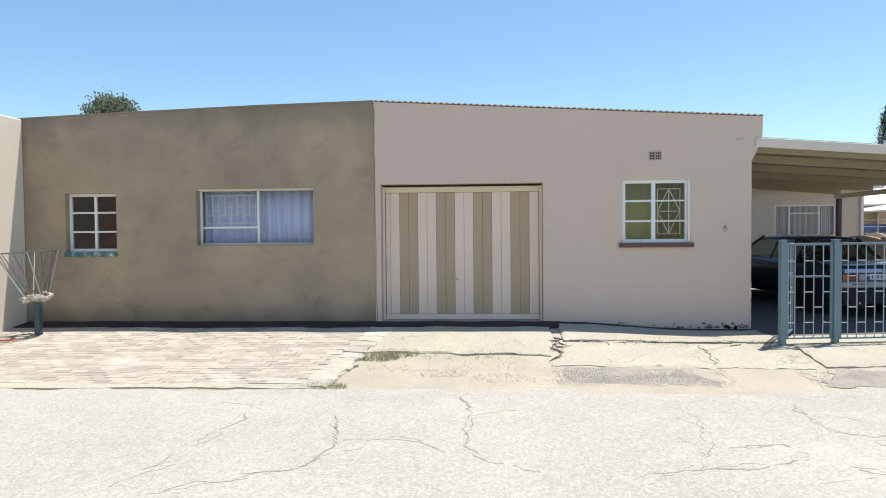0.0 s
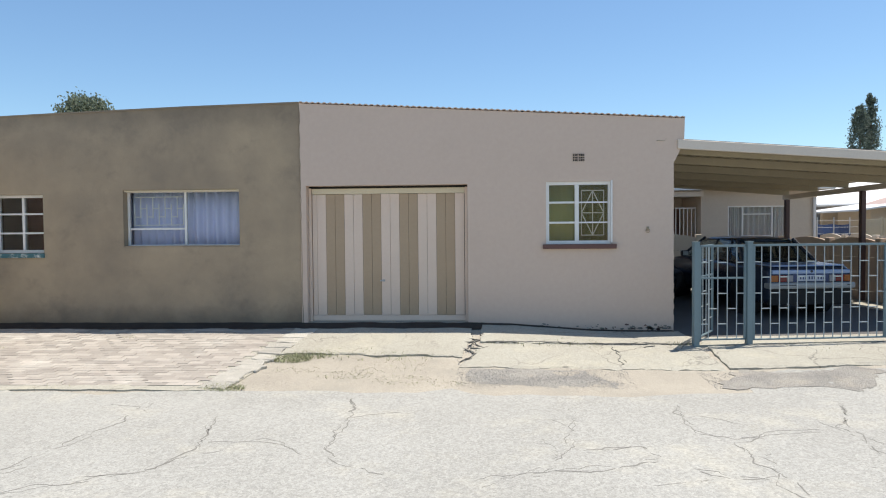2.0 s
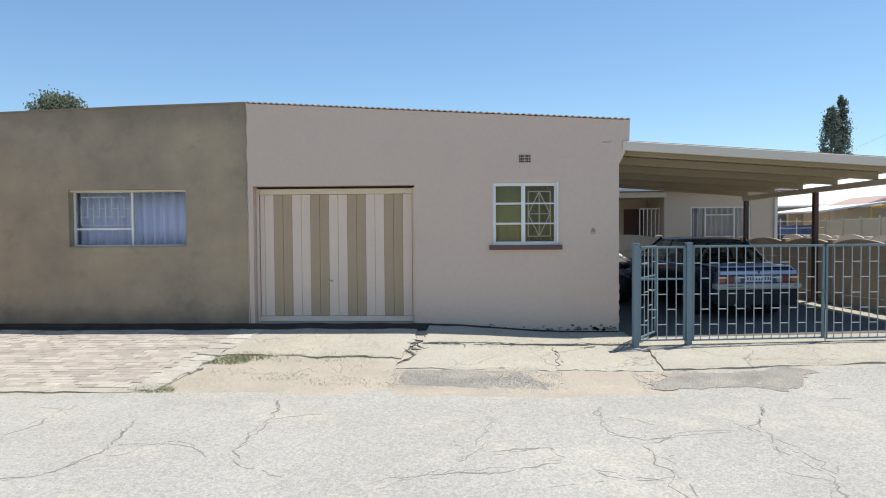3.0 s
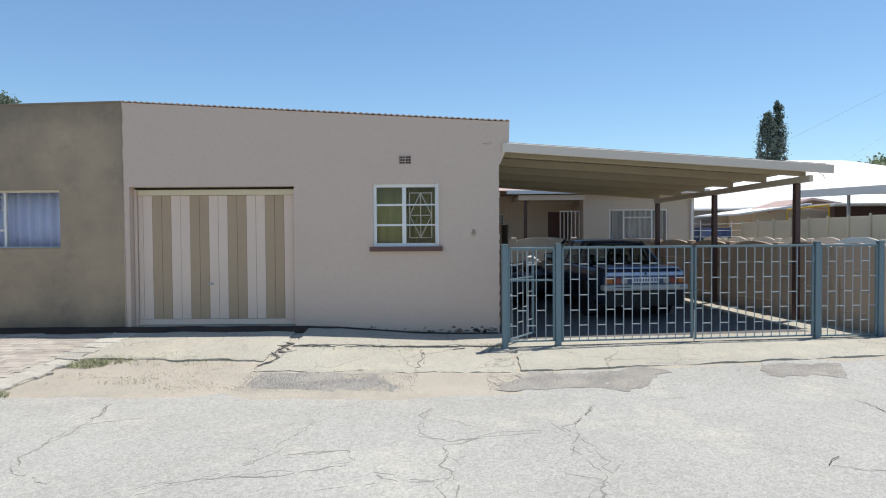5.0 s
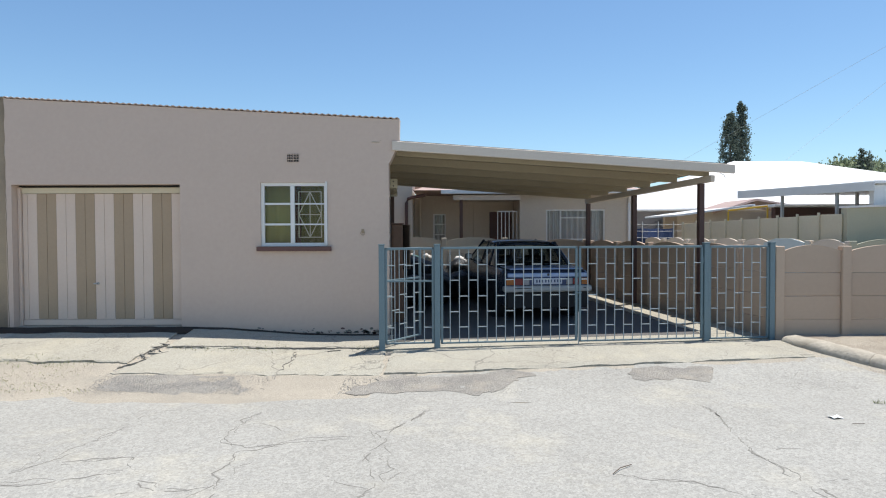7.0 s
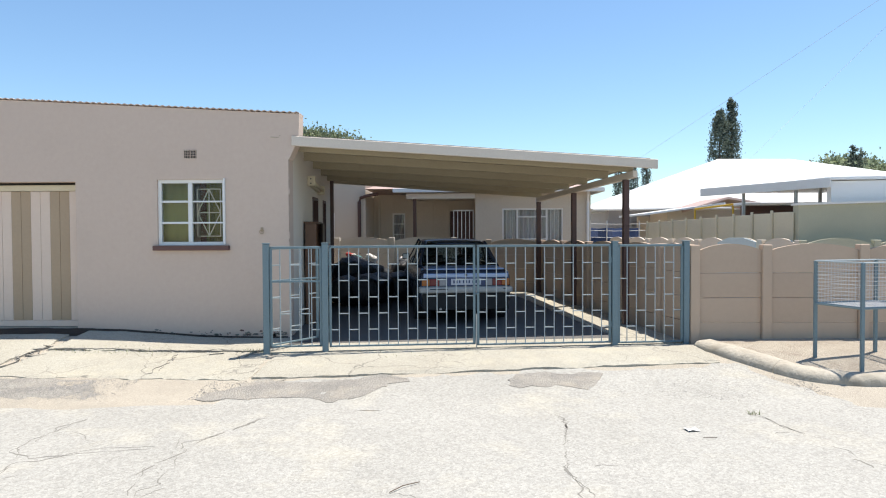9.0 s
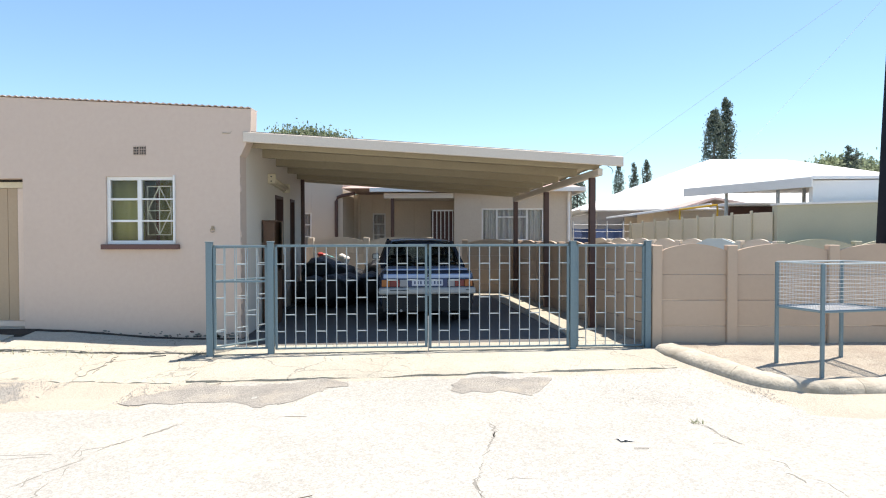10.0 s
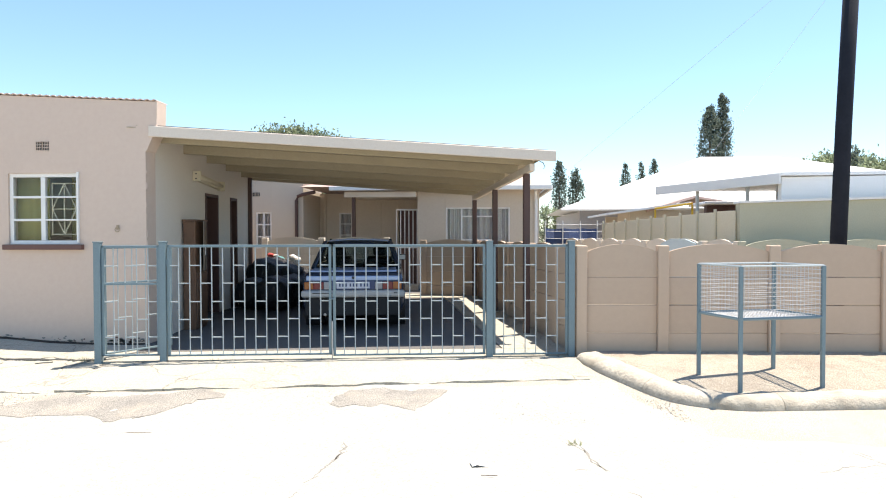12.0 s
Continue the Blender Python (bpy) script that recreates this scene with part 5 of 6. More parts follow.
lumps("clothes", C @ pose(1.21, 5.98, 0.96), 6, (0.06, 0.08, 0.12), (0.06, 0.11), CLOTH_WHITE, "crumpled white clothes on the refuse bags", "clothes", 8, 0.9)
lumps("clothes", C @ pose(0.92, 5.95, 1.08), 4, (0.08, 0.08, 0.03), (0.05, 0.09), CLOTH_TEAL, "crumpled teal clothes on the refuse bags", "clothes", 9, 0.6)
lumps("clothes", C @ pose(0.74, 5.95, 1.14), 3, (0.06, 0.08, 0.04), (0.05, 0.075), CLOTH_RED, "crumpled red cloth on the refuse bags", "clothes", 10, 0.6)
lumps("clothes", C @ pose(0.82, 5.92, 1.16), 2, (0.05, 0.05, 0.02), (0.035, 0.05), CLOTH_WHITE, "small white cloth between coloured clothes", "clothes", 14, 0.6)
lumps("clothes", C @ pose(1.42, 5.9, 0.76), 5, (0.10, 0.08, 0.05), (0.04, 0.08), CLOTH_TEAL, "pale green cloth hanging over a refuse bag", "clothes", 12, 0.7)


lumps("clothes", C @ pose(1.98, 6.08, 0.84), 7, (0.13, 0.08, 0.14), (0.07, 0.13), CLOTH_WHITE, "bundle of white sheets on a refuse bag", "clothes", 16, 0.8)


# ---- neighbouring plot ----
def sheet_fence():
    a, b = Vector((12.1, 18.0, 0)), Vector((13.5, 13.3, 0))
    f = thing("sheet_fence", None, "boundary fence of cream-green metal sheets on posts", "fence")
    n = 9
    ang = math.degrees(math.atan2(b.y - a.y, b.x - a.x))
    w = (b - a).length / n
    for i in range(n):
        p = a.lerp(b, i / n)
        top = 1.90 + 0.14 * i / n
        part("sheet", boxed(0.02, w - 0.02, -0.01, 0.01, 0.2, top, 0.004), SHEET, f, m=pose(p.x, p.y, 0, 0, 0, ang))
        part("post", boxed(-0.02, 0.02, -0.05, -0.011, 0.1, top + 0.04, 0.004), SHEET, f, m=pose(p.x, p.y, 0, 0, 0, ang))
    tagged(part("coping_1", prism([(13.5, 2.142), (24.0, 2.422), (24.0, 2.46), (13.5, 2.18)], 13.16, 13.44), WHITE), "white coping on the boundary wall", "trim", kind="structure")
    tagged(part("wall_13", prism([(13.52, 0.1), (24.0, 0.1), (24.0, 2.42), (13.52, 2.14)], 13.2, 13.4), GREEN_WALL), "plain pale green boundary wall", "wall", kind="structure")


sheet_fence()
precast("wall_14", pose(10.9, 19.5, 0, 0, 0, -69.2), [0.88] * 8, 4, 0.2, 1.50, CREAM_PRECAST, "whitish precast boundary wall with arched panels", arch=0.08)
precast("wall_15", pose(13.42, 12.88, 0, 0, 0, -1.5), [1.3] * 6, 4, 0.2, 1.50, GREEN_WALL, "pale green precast boundary wall with arched panels", arch=0.08)


def tarpaulin():
    t = thing("tarpaulin", pose(10.72, 18.6, 0.35), "dark blue tarpaulin stretched over a low frame", "tarpaulin")
    bm = bmesh.new()
    rows = [[bm.verts.new((x * 0.12, 0.08 * math.sin(x) + 0.1 * k, 1.16 + 0.26 * k + 0.012 * math.sin(x * 1.7 + k))) for x in range(12)] for k in (0, 1)]
    low = [bm.verts.new((x * 0.12, 0.03 * math.sin(x * 1.3), 0.0)) for x in range(12)]
    for r0, r1 in ((low, rows[0]), (rows[0], rows[1])):
        for i in range(11):
            bm.faces.new((r0[i], r0[i + 1], r1[i + 1], r1[i]))
    cover = part("cover", bm, BLUE_TARP, t)
    cover.modifiers.new("thickness", "SOLIDIFY").thickness = 0.01
    for x in (0.0, 0.44, 0.88, 1.3):
        part("stake", rod([(x, -0.06, 0), (x, -0.06, 1.62)], 0.014, 6), WHITE, t)
    for z in (1.0, 1.18, 1.36, 1.54):
        part("wire", rod([(-0.05, -0.075, z), (0.7, -0.075, z - 0.02), (2.0, -0.075, z)], 0.005, 5), WIRE_MESH, t)


tarpaulin()


def neighbour_house():
    h = thing("neighbouring_house", None, "neighbouring house under a broad white hipped sheet roof", "house")
    part("wall", boxed(12.2, 13.7, 23.0, 23.3, 0.2, 2.40), PEN_GREY, h, "grey sheeted end wall")
    part("wall", boxed(13.702, 26.0, 23.0, 23.3, 0.2, 2.40), HOUSE_PAINT, h)
    part("wall", boxed(12.2, 12.5, 23.31, 30.0, 0.2, 2.35), PEN_GREY, h)
    part("window", boxed(12.95, 13.9, 22.97, 22.995, 1.2, 2.1), GLASS, h)
    bm = bmesh.new()
    e = [bm.verts.new(p) for p in ((11.55, 22.5, 2.44), (27.0, 21.7, 2.6), (27.0, 31.5, 2.6), (11.8, 31.0, 2.44))]
    r = [bm.verts.new(p) for p in ((16.8, 25.6, 4.36), (19.4, 25.5, 4.33), (19.6, 28.0, 4.33), (17.0, 28.0, 4.36))]
    for i in range(4):
        bm.faces.new((e[i], e[(i + 1) % 4], r[(i + 1) % 4], r[i]))
    bm.faces.new(r)
    bm.faces.new(e[::-1])
    roof = part("roof", bm, ROOF_WHITE, h, "white painted hipped roof")
    part("gutter", rod([(11.55, 22.42, 2.40), (20.0, 21.8, 2.45)], 0.05, 6), WHITE, roof)
    # lean-to with a pale sheet roof
    part("lean_to_roof", prism([(12.3, 2.12), (14.4, 2.40), (14.4, 2.45), (12.3, 2.17)], 18.8, 22.0), ROOF_WHITE, h)
    part("lean_to_wall", boxed(12.75, 14.3, 21.4, 21.55, 0.2, 2.14), HOUSE_PAINT, h)


neighbour_house()


def neighbour_carport():
    c = thing("neighbouring_carport", None, "neighbouring carport with a white flat roof on steel posts", "carport")
    a, b = (13.08, 16.9), (14.45, 13.8)
    bm = bmesh.new()
    top = [(a[0], a[1], 2.66), (b[0], b[1], 2.72), (21.5, 14.2, 2.78), (20.3, 19.0, 2.72)]
    up = [bm.verts.new(p) for p in top]
    lo = [bm.verts.new((p[0], p[1], p[2] - 0.06)) for p in top]
    bm.faces.new(up)
    bm.faces.new(lo[::-1])
    for i in range(4):
        bm.faces.new((up[i], lo[i], lo[(i + 1) % 4], up[(i + 1) % 4]))
    part("roof_sheet", bm, ROOF_WHITE, c)
    ang = math.degrees(math.atan2(b[1] - a[1], b[0] - a[0]))
    ln = math.hypot(b[0] - a[0], b[1] - a[1])
    part("fascia", boxed(-0.02, ln, -0.035, -0.002, -0.15, 0.04, 0.005), WHITE, c, "white fascia board", m=pose(a[0], a[1], 2.66, 0, 0, ang))
    for k, dx in ((0.35, 0.1), (0.75, 0.1), (0.55, 1.2)):
        x, y = a[0] + (b[0] - a[0]) * k + dx, a[1] + (b[1] - a[1]) * k + 0.1
        part("post", boxed(x - 0.03, x + 0.03, y - 0.03, y + 0.03, 0.2, 2.61, 0.005), GREY_METAL, c)
    part("end_wall", prism([(14.5, 0.2), (24.0, 0.2), (24.0, 2.72), (14.5, 2.64)], 13.9, 14.05), ROOF_WHITE, c, "white sheeted end wall")
    y = thing("yellow_frame", None, "yellow painted steel pipe frame behind the fence", "frame")
    part("bar", rod([(13.34, 18.1, 2.25), (13.95, 17.2, 2.33)], 0.025, 8), YELLOW, y)
    part("leg", rod([(13.34, 18.1, 0.3), (13.34, 18.1, 2.22)], 0.025, 8), YELLOW, y)
    part("leg", rod([(13.95, 17.2, 0.3), (13.95, 17.2, 2.3)], 0.025, 8), YELLOW, y)


neighbour_carport()


def outbuilding():
    o = thing("outbuilding", None, "tan outbuilding with a shallow brown roof behind the fence", "building")
    part("wall", boxed(13.0, 16.2, 19.3, 19.5, 0.2, 2.25, 0.01), HOUSE_PAINT, o)
    part("wall", boxed(13.0, 13.2, 19.51, 21.0, 0.2, 2.25, 0.01), HOUSE_PAINT, o)
    part("roof", prism([(13.4, 2.26), (14.6, 2.62), (16.4, 2.3), (16.4, 2.26), (14.6, 2.56), (13.4, 2.2)], 19.1, 21.2), ROOF_RED, o, "faded shallow gable roof")
    # dark wall added to paint the shaded recess under the carport
    g = thing("garage", None, "dark brown wall added for the shade behind the neighbouring carport", "garage")
    part("wall", boxed(14.5, 19.0, 17.9, 18.1, 0.2, 2.32, 0.01), POST_BROWN, g)
    part("roof", boxed(14.4, 19.2, 17.7, 19.0, 2.33, 2.40, 0.01), ROOF_WHITE, g)
    s = thing("loose_sheet", pose(12.80, 14.10, 0.2, 3, 0, -69), "pale blue sheet leaning beside the boundary wall", "sheet")
    part("sheet", prism([(-0.5, 0.0), (0.5, 0.0), (0.5, 1.26), (0.2, 1.34), (-0.2, 1.34), (-0.5, 1.24)], -0.01, 0.01), BLUE_SHEET, s)


outbuilding()


def pole():
    p = thing("telephone_pole", pose(13.70, 10.52, 0), "black tarred wooden telephone pole behind the wall", "pole")
    part("shaft", rod([(0, 0, 0.0), (0.10, 0, 3), (0.24, 0, 6.2)], 0.102, 14, 0.09), TAR, p, smooth=True)


def cables():
    for a, b in (((20.2, -10.0, 11.2), (10.95, 18.2, 2.95)), ((12.6, -10.0, 10.6), (14.6, 20.2, 2.75))):
        a, b = Vector(a), Vector(b)
        pts = [a.lerp(b, i / 30) - Vector((0, 0, 0.12 * math.sin(math.pi * i / 30))) for i in range(31)]
        tagged(part("overhead_cable", rod(pts, 0.0022, 5), WIRE_MESH), "thin grey overhead service cable sloping to a house", "cable")


cables()
pole()


# ---- trees ----
def tree(name, at, height, widths, leaf, count, mat, label, seed, stem=0.12, bare=0.1, gap=0.0, rise=1.2):
    """A tapered trunk with limbs and a crown of small leaves. widths: (share of height, radius)."""
    rng = random.Random(seed)
    t = thing(name, pose(*at), label, "tree", group=name + "s beyond the roofs")
    bm = rod([(0, 0, 0), (0.02 * height * 0.1, 0, height * 0.45), (0, 0, height * 0.92)], stem, 8, stem * 0.2)
    for i in range(9):
        z = height * rng.uniform(bare, 0.8)
        a, r = rng.uniform(0, math.tau), lerp(z / height, widths) * 0.8
        tube(bm, [(0, 0, z), (r * math.cos(a) * 0.6, r * math.sin(a) * 0.6, z + r * 0.5), (r * math.cos(a), r * math.sin(a), z + r * 1.1)], stem * 0.35, 5, stem * 0.08)
    part("trunk", bm, BARK, t)
    verts, faces = [], []
    clumps = []
    for i in range(max(20, count // 22)):
        z = rng.uniform(bare, 0.98)
        r = lerp(z, widths) * rng.uniform(0.15, 1.0) ** 0.6
        a = rng.uniform(0, math.tau)
        clumps.append((Vector((r * math.cos(a), r * math.sin(a), z * height)), rng.uniform(0.5, 1.1)))
    big = max(w for _, w in widths)
    for i in range(count):
        c, s = rng.choice(clumps)
        sp = (0.12 * big + 0.88 * lerp(c.z / height, widths)) * 0.22 * s
        p = c + Vector((rng.gauss(0, sp), rng.gauss(0, sp), rng.gauss(0, sp * rise)))
        if noise.noise(p * (2.2 / big)) < -0.25 + gap:
            continue
        q = Euler((rng.uniform(0, 6.3), rng.uniform(0, 6.3), rng.uniform(0, 6.3))).to_matrix()
        k = len(verts)
        l = leaf * rng.uniform(0.6, 1.3)
        verts += [p + q @ Vector(v) for v in ((-l, 0, 0), (0, -l * 0.55, l * 0.12), (l, 0, 0), (0, l * 0.55, l * 0.12))]
        faces += [(k, k + 1, k + 2), (k, k + 2, k + 3)]
    me = bpy.data.meshes.new("crown")
    me.from_pydata([tuple(v) for v in verts], [], faces)
    me.materials.append(mat)
    ob = new("crown", me)
    ob.parent = t
    return t


POPLAR = ((0.0, 0.2), (0.3, 0.36), (0.6, 0.47), (0.8, 0.42), (0.92, 0.26), (1.0, 0.07))
tree("poplar_tree", (18.38, 29.5, 0), 7.0, POPLAR, 0.042, 22000, LEAF, "tall dark green poplar beyond the roofs", 1, 0.12, 0.1, 0.12, rise=2.2)
tree("poplar_tree", (19.0, 29.8, 0), 7.5, tuple((a, b * 0.85) for a, b in POPLAR), 0.042, 22000, LEAF, "tall slender dark poplar beyond the roofs", 2, 0.12, 0.1, 0.12, rise=2.2)
tree("poplar_tree", (13.4, 40, 0), 5.95, tuple((a, b * 0.9) for a, b in POPLAR), 0.055, 7000, LEAF, "young dark poplar beyond the house", 3, 0.1, rise=2.4)
tree("poplar_tree", (14.35, 40, 0), 5.4, tuple((a, b * 1.0) for a, b in POPLAR), 0.055, 7000, LEAF, "young leaning poplar beyond the house", 4, 0.1, rise=2.4)
for k, (x, h) in enumerate(((21.3, 7.95), (22.6, 8.0), (23.75, 8.3))):
    tree("poplar_tree", (x, 60, 0), h, POPLAR, 0.07, 5000, LEAF, "distant slender poplar behind the white roof", 5 + k, 0.1, rise=2.4)
ROUND = ((0.0, 0.2), (0.3, 1.1), (0.6, 1.5), (0.85, 1.1), (1.0, 0.3))
tree("broadleaf_tree", (22.0, 27, 0), 4.45, ROUND, 0.075, 18000, LEAF_LIGHT, "green broadleaf tree behind the white roof", 11, 0.12, 0.3, -0.3)
tree("broadleaf_tree", (23.4, 28, 0), 4.5, ROUND, 0.075, 18000, LEAF_LIGHT, "green bushy tree behind the white roof", 12, 0.12, 0.3, -0.3)
tree("broadleaf_tree", (24.6, 28, 0), 4.3, ROUND, 0.075, 18000, LEAF_LIGHT, "low green tree behind the white roof", 15, 0.12, 0.3, -0.3)
tree("poplar_tree", (22.2, 26.2, 0), 4.95, POPLAR, 0.045, 7000, LEAF, "small dark poplar among bushy trees", 13, 0.1)
tree("broadleaf_tree", (-16.3, 30, 0), 8.0, ((0.0, 0.2), (0.5, 0.5), (0.8, 1.15), (0.92, 1.1), (1.0, 0.5)), 0.075, 14000, LEAF_GREY, "grey-green tree top behind the garage", 14, 0.15, 0.55, 0.0)
for k, (x, h) in enumerate(((-0.1, 6.38), (0.9, 6.3), (1.9, 6.12))):
    tree("broadleaf_tree", (x, 31, 0), h, ((0.0, 0.2), (0.5, 0.9), (0.8, 1.2), (0.95, 0.9), (1.0, 0.5)), 0.075, 16000, LEAF_LIGHT, "light green tree top behind the house roofs", 20 + k, 0.14, 0.4, -0.3)
tree("broadleaf_tree", (11.9, 31, 0), 2.9, ((0.0, 0.2), (0.4, 0.7), (0.8, 0.7), (1.0, 0.2)), 0.04, 6000, LEAF_LIGHT, "light green bush beyond the tarpaulin", 30, 0.08, 0.2)


# ---- flaked paint and broken plaster on the garage wall ----
def flakes():
    rng = random.Random(9)
    wall_ob = bpy.data.objects["wall_2"]
    for i in range(110):
        x = 4.83 - abs(rng.gauss(0, 0.6)) if i < 70 else rng.uniform(1.9, 4.7)
        z = 0.225 + abs(rng.gauss(0, 0.035))
        r = rng.uniform(0.005, 0.026)
        pts = []
        for k in range(7):
            a = k * math.tau / 7
            q = r * rng.uniform(0.5, 1.2)
            pts.append((q * 1.5 * math.cos(a), q * 0.7 * math.sin(a)))
        part("flake", prism(pts, -0.004, 0.002), SILL_RED if i % 3 == 0 else CRACK, wall_ob, m=pose(x, 9.991, z))
    for i in range(12):
        z = 0.3 + i * 0.19 + rng.uniform(-0.05, 0.05)
        part("broken_brick", boxed(-0.012, rng.uniform(0.003, 0.014), -0.004, 0.03, 0, rng.uniform(0.03, 0.12), 0.005), BEIGE_PAINT, wall_ob, m=pose(4.84, 10.01, z))


flakes()


# ---- grass tufts, twigs ----
def tufts(name, spots, label, height=0.04, mat=GRASS, seed=1):
    rng = random.Random(seed)
    verts, faces = [], []
    for x, y, r, n in spots:
        for _ in range(n):
            a, d = rng.uniform(0, math.tau), r * math.sqrt(rng.random())
            px, py = x + d * math.cos(a), y + d * math.sin(a) * 0.5
            z = gz(px, py) - 0.005
            w, h, b = rng.uniform(0.003, 0.006), height * rng.uniform(0.5, 1.4), rng.uniform(0, math.tau)
            lx, ly = rng.gauss(0, 0.8) * h, rng.gauss(0, 0.8) * h
            k = len(verts)
            verts += [(px - w * math.cos(b), py - w * math.sin(b), z), (px + w * math.cos(b), py + w * math.sin(b), z), (px + lx, py + ly, z + h)]
            faces.append((k, k + 1, k + 2))
    me = bpy.data.meshes.new(name)
    me.from_pydata(verts, [], faces)
    me.materials.append(mat)
    tagged(new(name, me), label, "grass", kind="stuff")


tufts("grass", [(-0.45, 8.35, 0.28, 700), (-0.2, 8.5, 0.3, 420), (0.4, 8.52, 0.5, 130), (1.0, 8.45, 0.4, 90), (-0.85, 7.15, 0.25, 380), (-2.8, 7.2, 0.25, 20), (3.2, 9.03, 0.5, 120), (2.5, 9.02, 0.4, 80),
                 (-3.0, 9.2, 0.1, 40), (9.92, 6.82, 0.06, 30), (-4.6, 8.7, 0.12, 30), (4.6, 9.05, 0.2, 60), (6.5, 8.95, 0.6, 50), (12.0, 8.75, 0.4, 80)], "tufts of dry green grass in the joints")
tufts("grass", [(0.4, 7.7, 0.35, 160), (1.1, 7.5, 0.4, 160), (0.9, 8.05, 0.5, 120), (1.6, 7.35, 0.25, 60), (-0.2, 7.9, 0.3, 60)], "sparse flat mat of dry grass on the sand", 0.014, seed=4)
tufts("grass", [(11.7, 8.5, 0.6, 160), (12.8, 9.3, 0.5, 200), (13.8, 9.2, 0.7, 260), (15.5, 9.2, 0.9, 260)], "dry brown weeds scattered on the verge soil", 0.035, BARK, 6)


def litter():
    tagged(part("twig", rod([(6.80, 4.95, 0.01), (6.88, 5.05, 0.016), (6.98, 5.13, 0.01)], 0.0035, 5), BARK), "short dark twig lying on the road", "twig")
    tagged(part("twig", rod([(9.20, 6.11, 0.01), (9.26, 6.10, 0.013), (9.31, 6.11, 0.01)], 0.003, 5), BARK), "small twig lying on the road", "twig")
    bm = bmesh.new()
    rows = [[bm.verts.new((0.11 * i / 3, 0.09 * j / 2, 0.004 + 0.008 * math.sin(i * 1.7 + j))) for i in range(4)] for j in range(3)]
    for r0, r1 in zip(rows, rows[1:]):
        for i in range(3):
            bm.faces.new((r0[i], r0[i + 1], r1[i + 1], r1[i]))
    ob = part("paper", bm, PAPER, m=pose(9.14, 6.27, 0.006, 0, 0, 12))
    ob.modifiers.new("thickness", "SOLIDIFY").thickness = 0.001
    tagged(ob, "scrap of white paper lying on the road", "paper")


litter()


def pebbles(name, spots, label, seed):
    """Loose stones strewn in rough strips: (x0, x1, y0, y1, count, size)."""
    rng = random.Random(seed)
    verts, faces = [], []
    for x0, x1, y0, y1, count, size in spots:
        for _ in range(count):
            x, y = rng.uniform(x0, x1), rng.triangular(y0, y1)
            if noise.noise((x * 1.7, y * 2.3, seed)) + rng.gauss(0, 0.35) < 0.0:
                continue
            r = size * rng.uniform(0.4, 1.2) * (1.5 if rng.random() < 0.06 else 1.0)
            z = gz(x, y) - 0.006
            k = len(verts)
            for a in range(5):
                t = a * math.tau / 5 + rng.uniform(-0.4, 0.4)
                verts.append((x + r * math.cos(t), y + r * math.sin(t), z - 0.004))
            verts.append((x + rng.uniform(-0.3, 0.3) * r, y + rng.uniform(-0.3, 0.3) * r, z + r * rng.uniform(0.3, 0.7)))
            faces += [(k + i, k + (i + 1) % 5, k + 5) for i in range(5)]
    me = bpy.data.meshes.new(name)
    me.from_pydata(verts, [], faces)
    me.materials.append(PEBBLE)
    tagged(new(name, me), label, "gravel", kind="stuff")


pebbles("gravel", [(1.7, 3.7, 7.2, 8.05, 5000, 0.0055), (4.5, 6.6, 7.15, 8.0, 4000, 0.006), (7.4, 8.9, 7.6, 8.3, 1200, 0.005), (9.3, 11.0, 7.2, 8.4, 2200, 0.006), (-0.6, 1.8, 7.0, 8.5, 700, 0.005), (10.9, 16.0, 8.3, 9.6, 1200, 0.011), (12.6, 15.5, 9.2, 9.62, 260, 0.03),
                   (1.4, 2.6, 8.9, 9.6, 500, 0.012), (2.1, 4.9, 8.98, 9.1, 900, 0.016), (1.7, 2.0, 8.1, 9.0, 250, 0.016), (-6.0, -0.8, 7.0, 7.3, 700, 0.008), (4.9, 10.2, 8.75, 9.3, 500, 0.008)], "loose grey gravel strewn beside the road", 3)


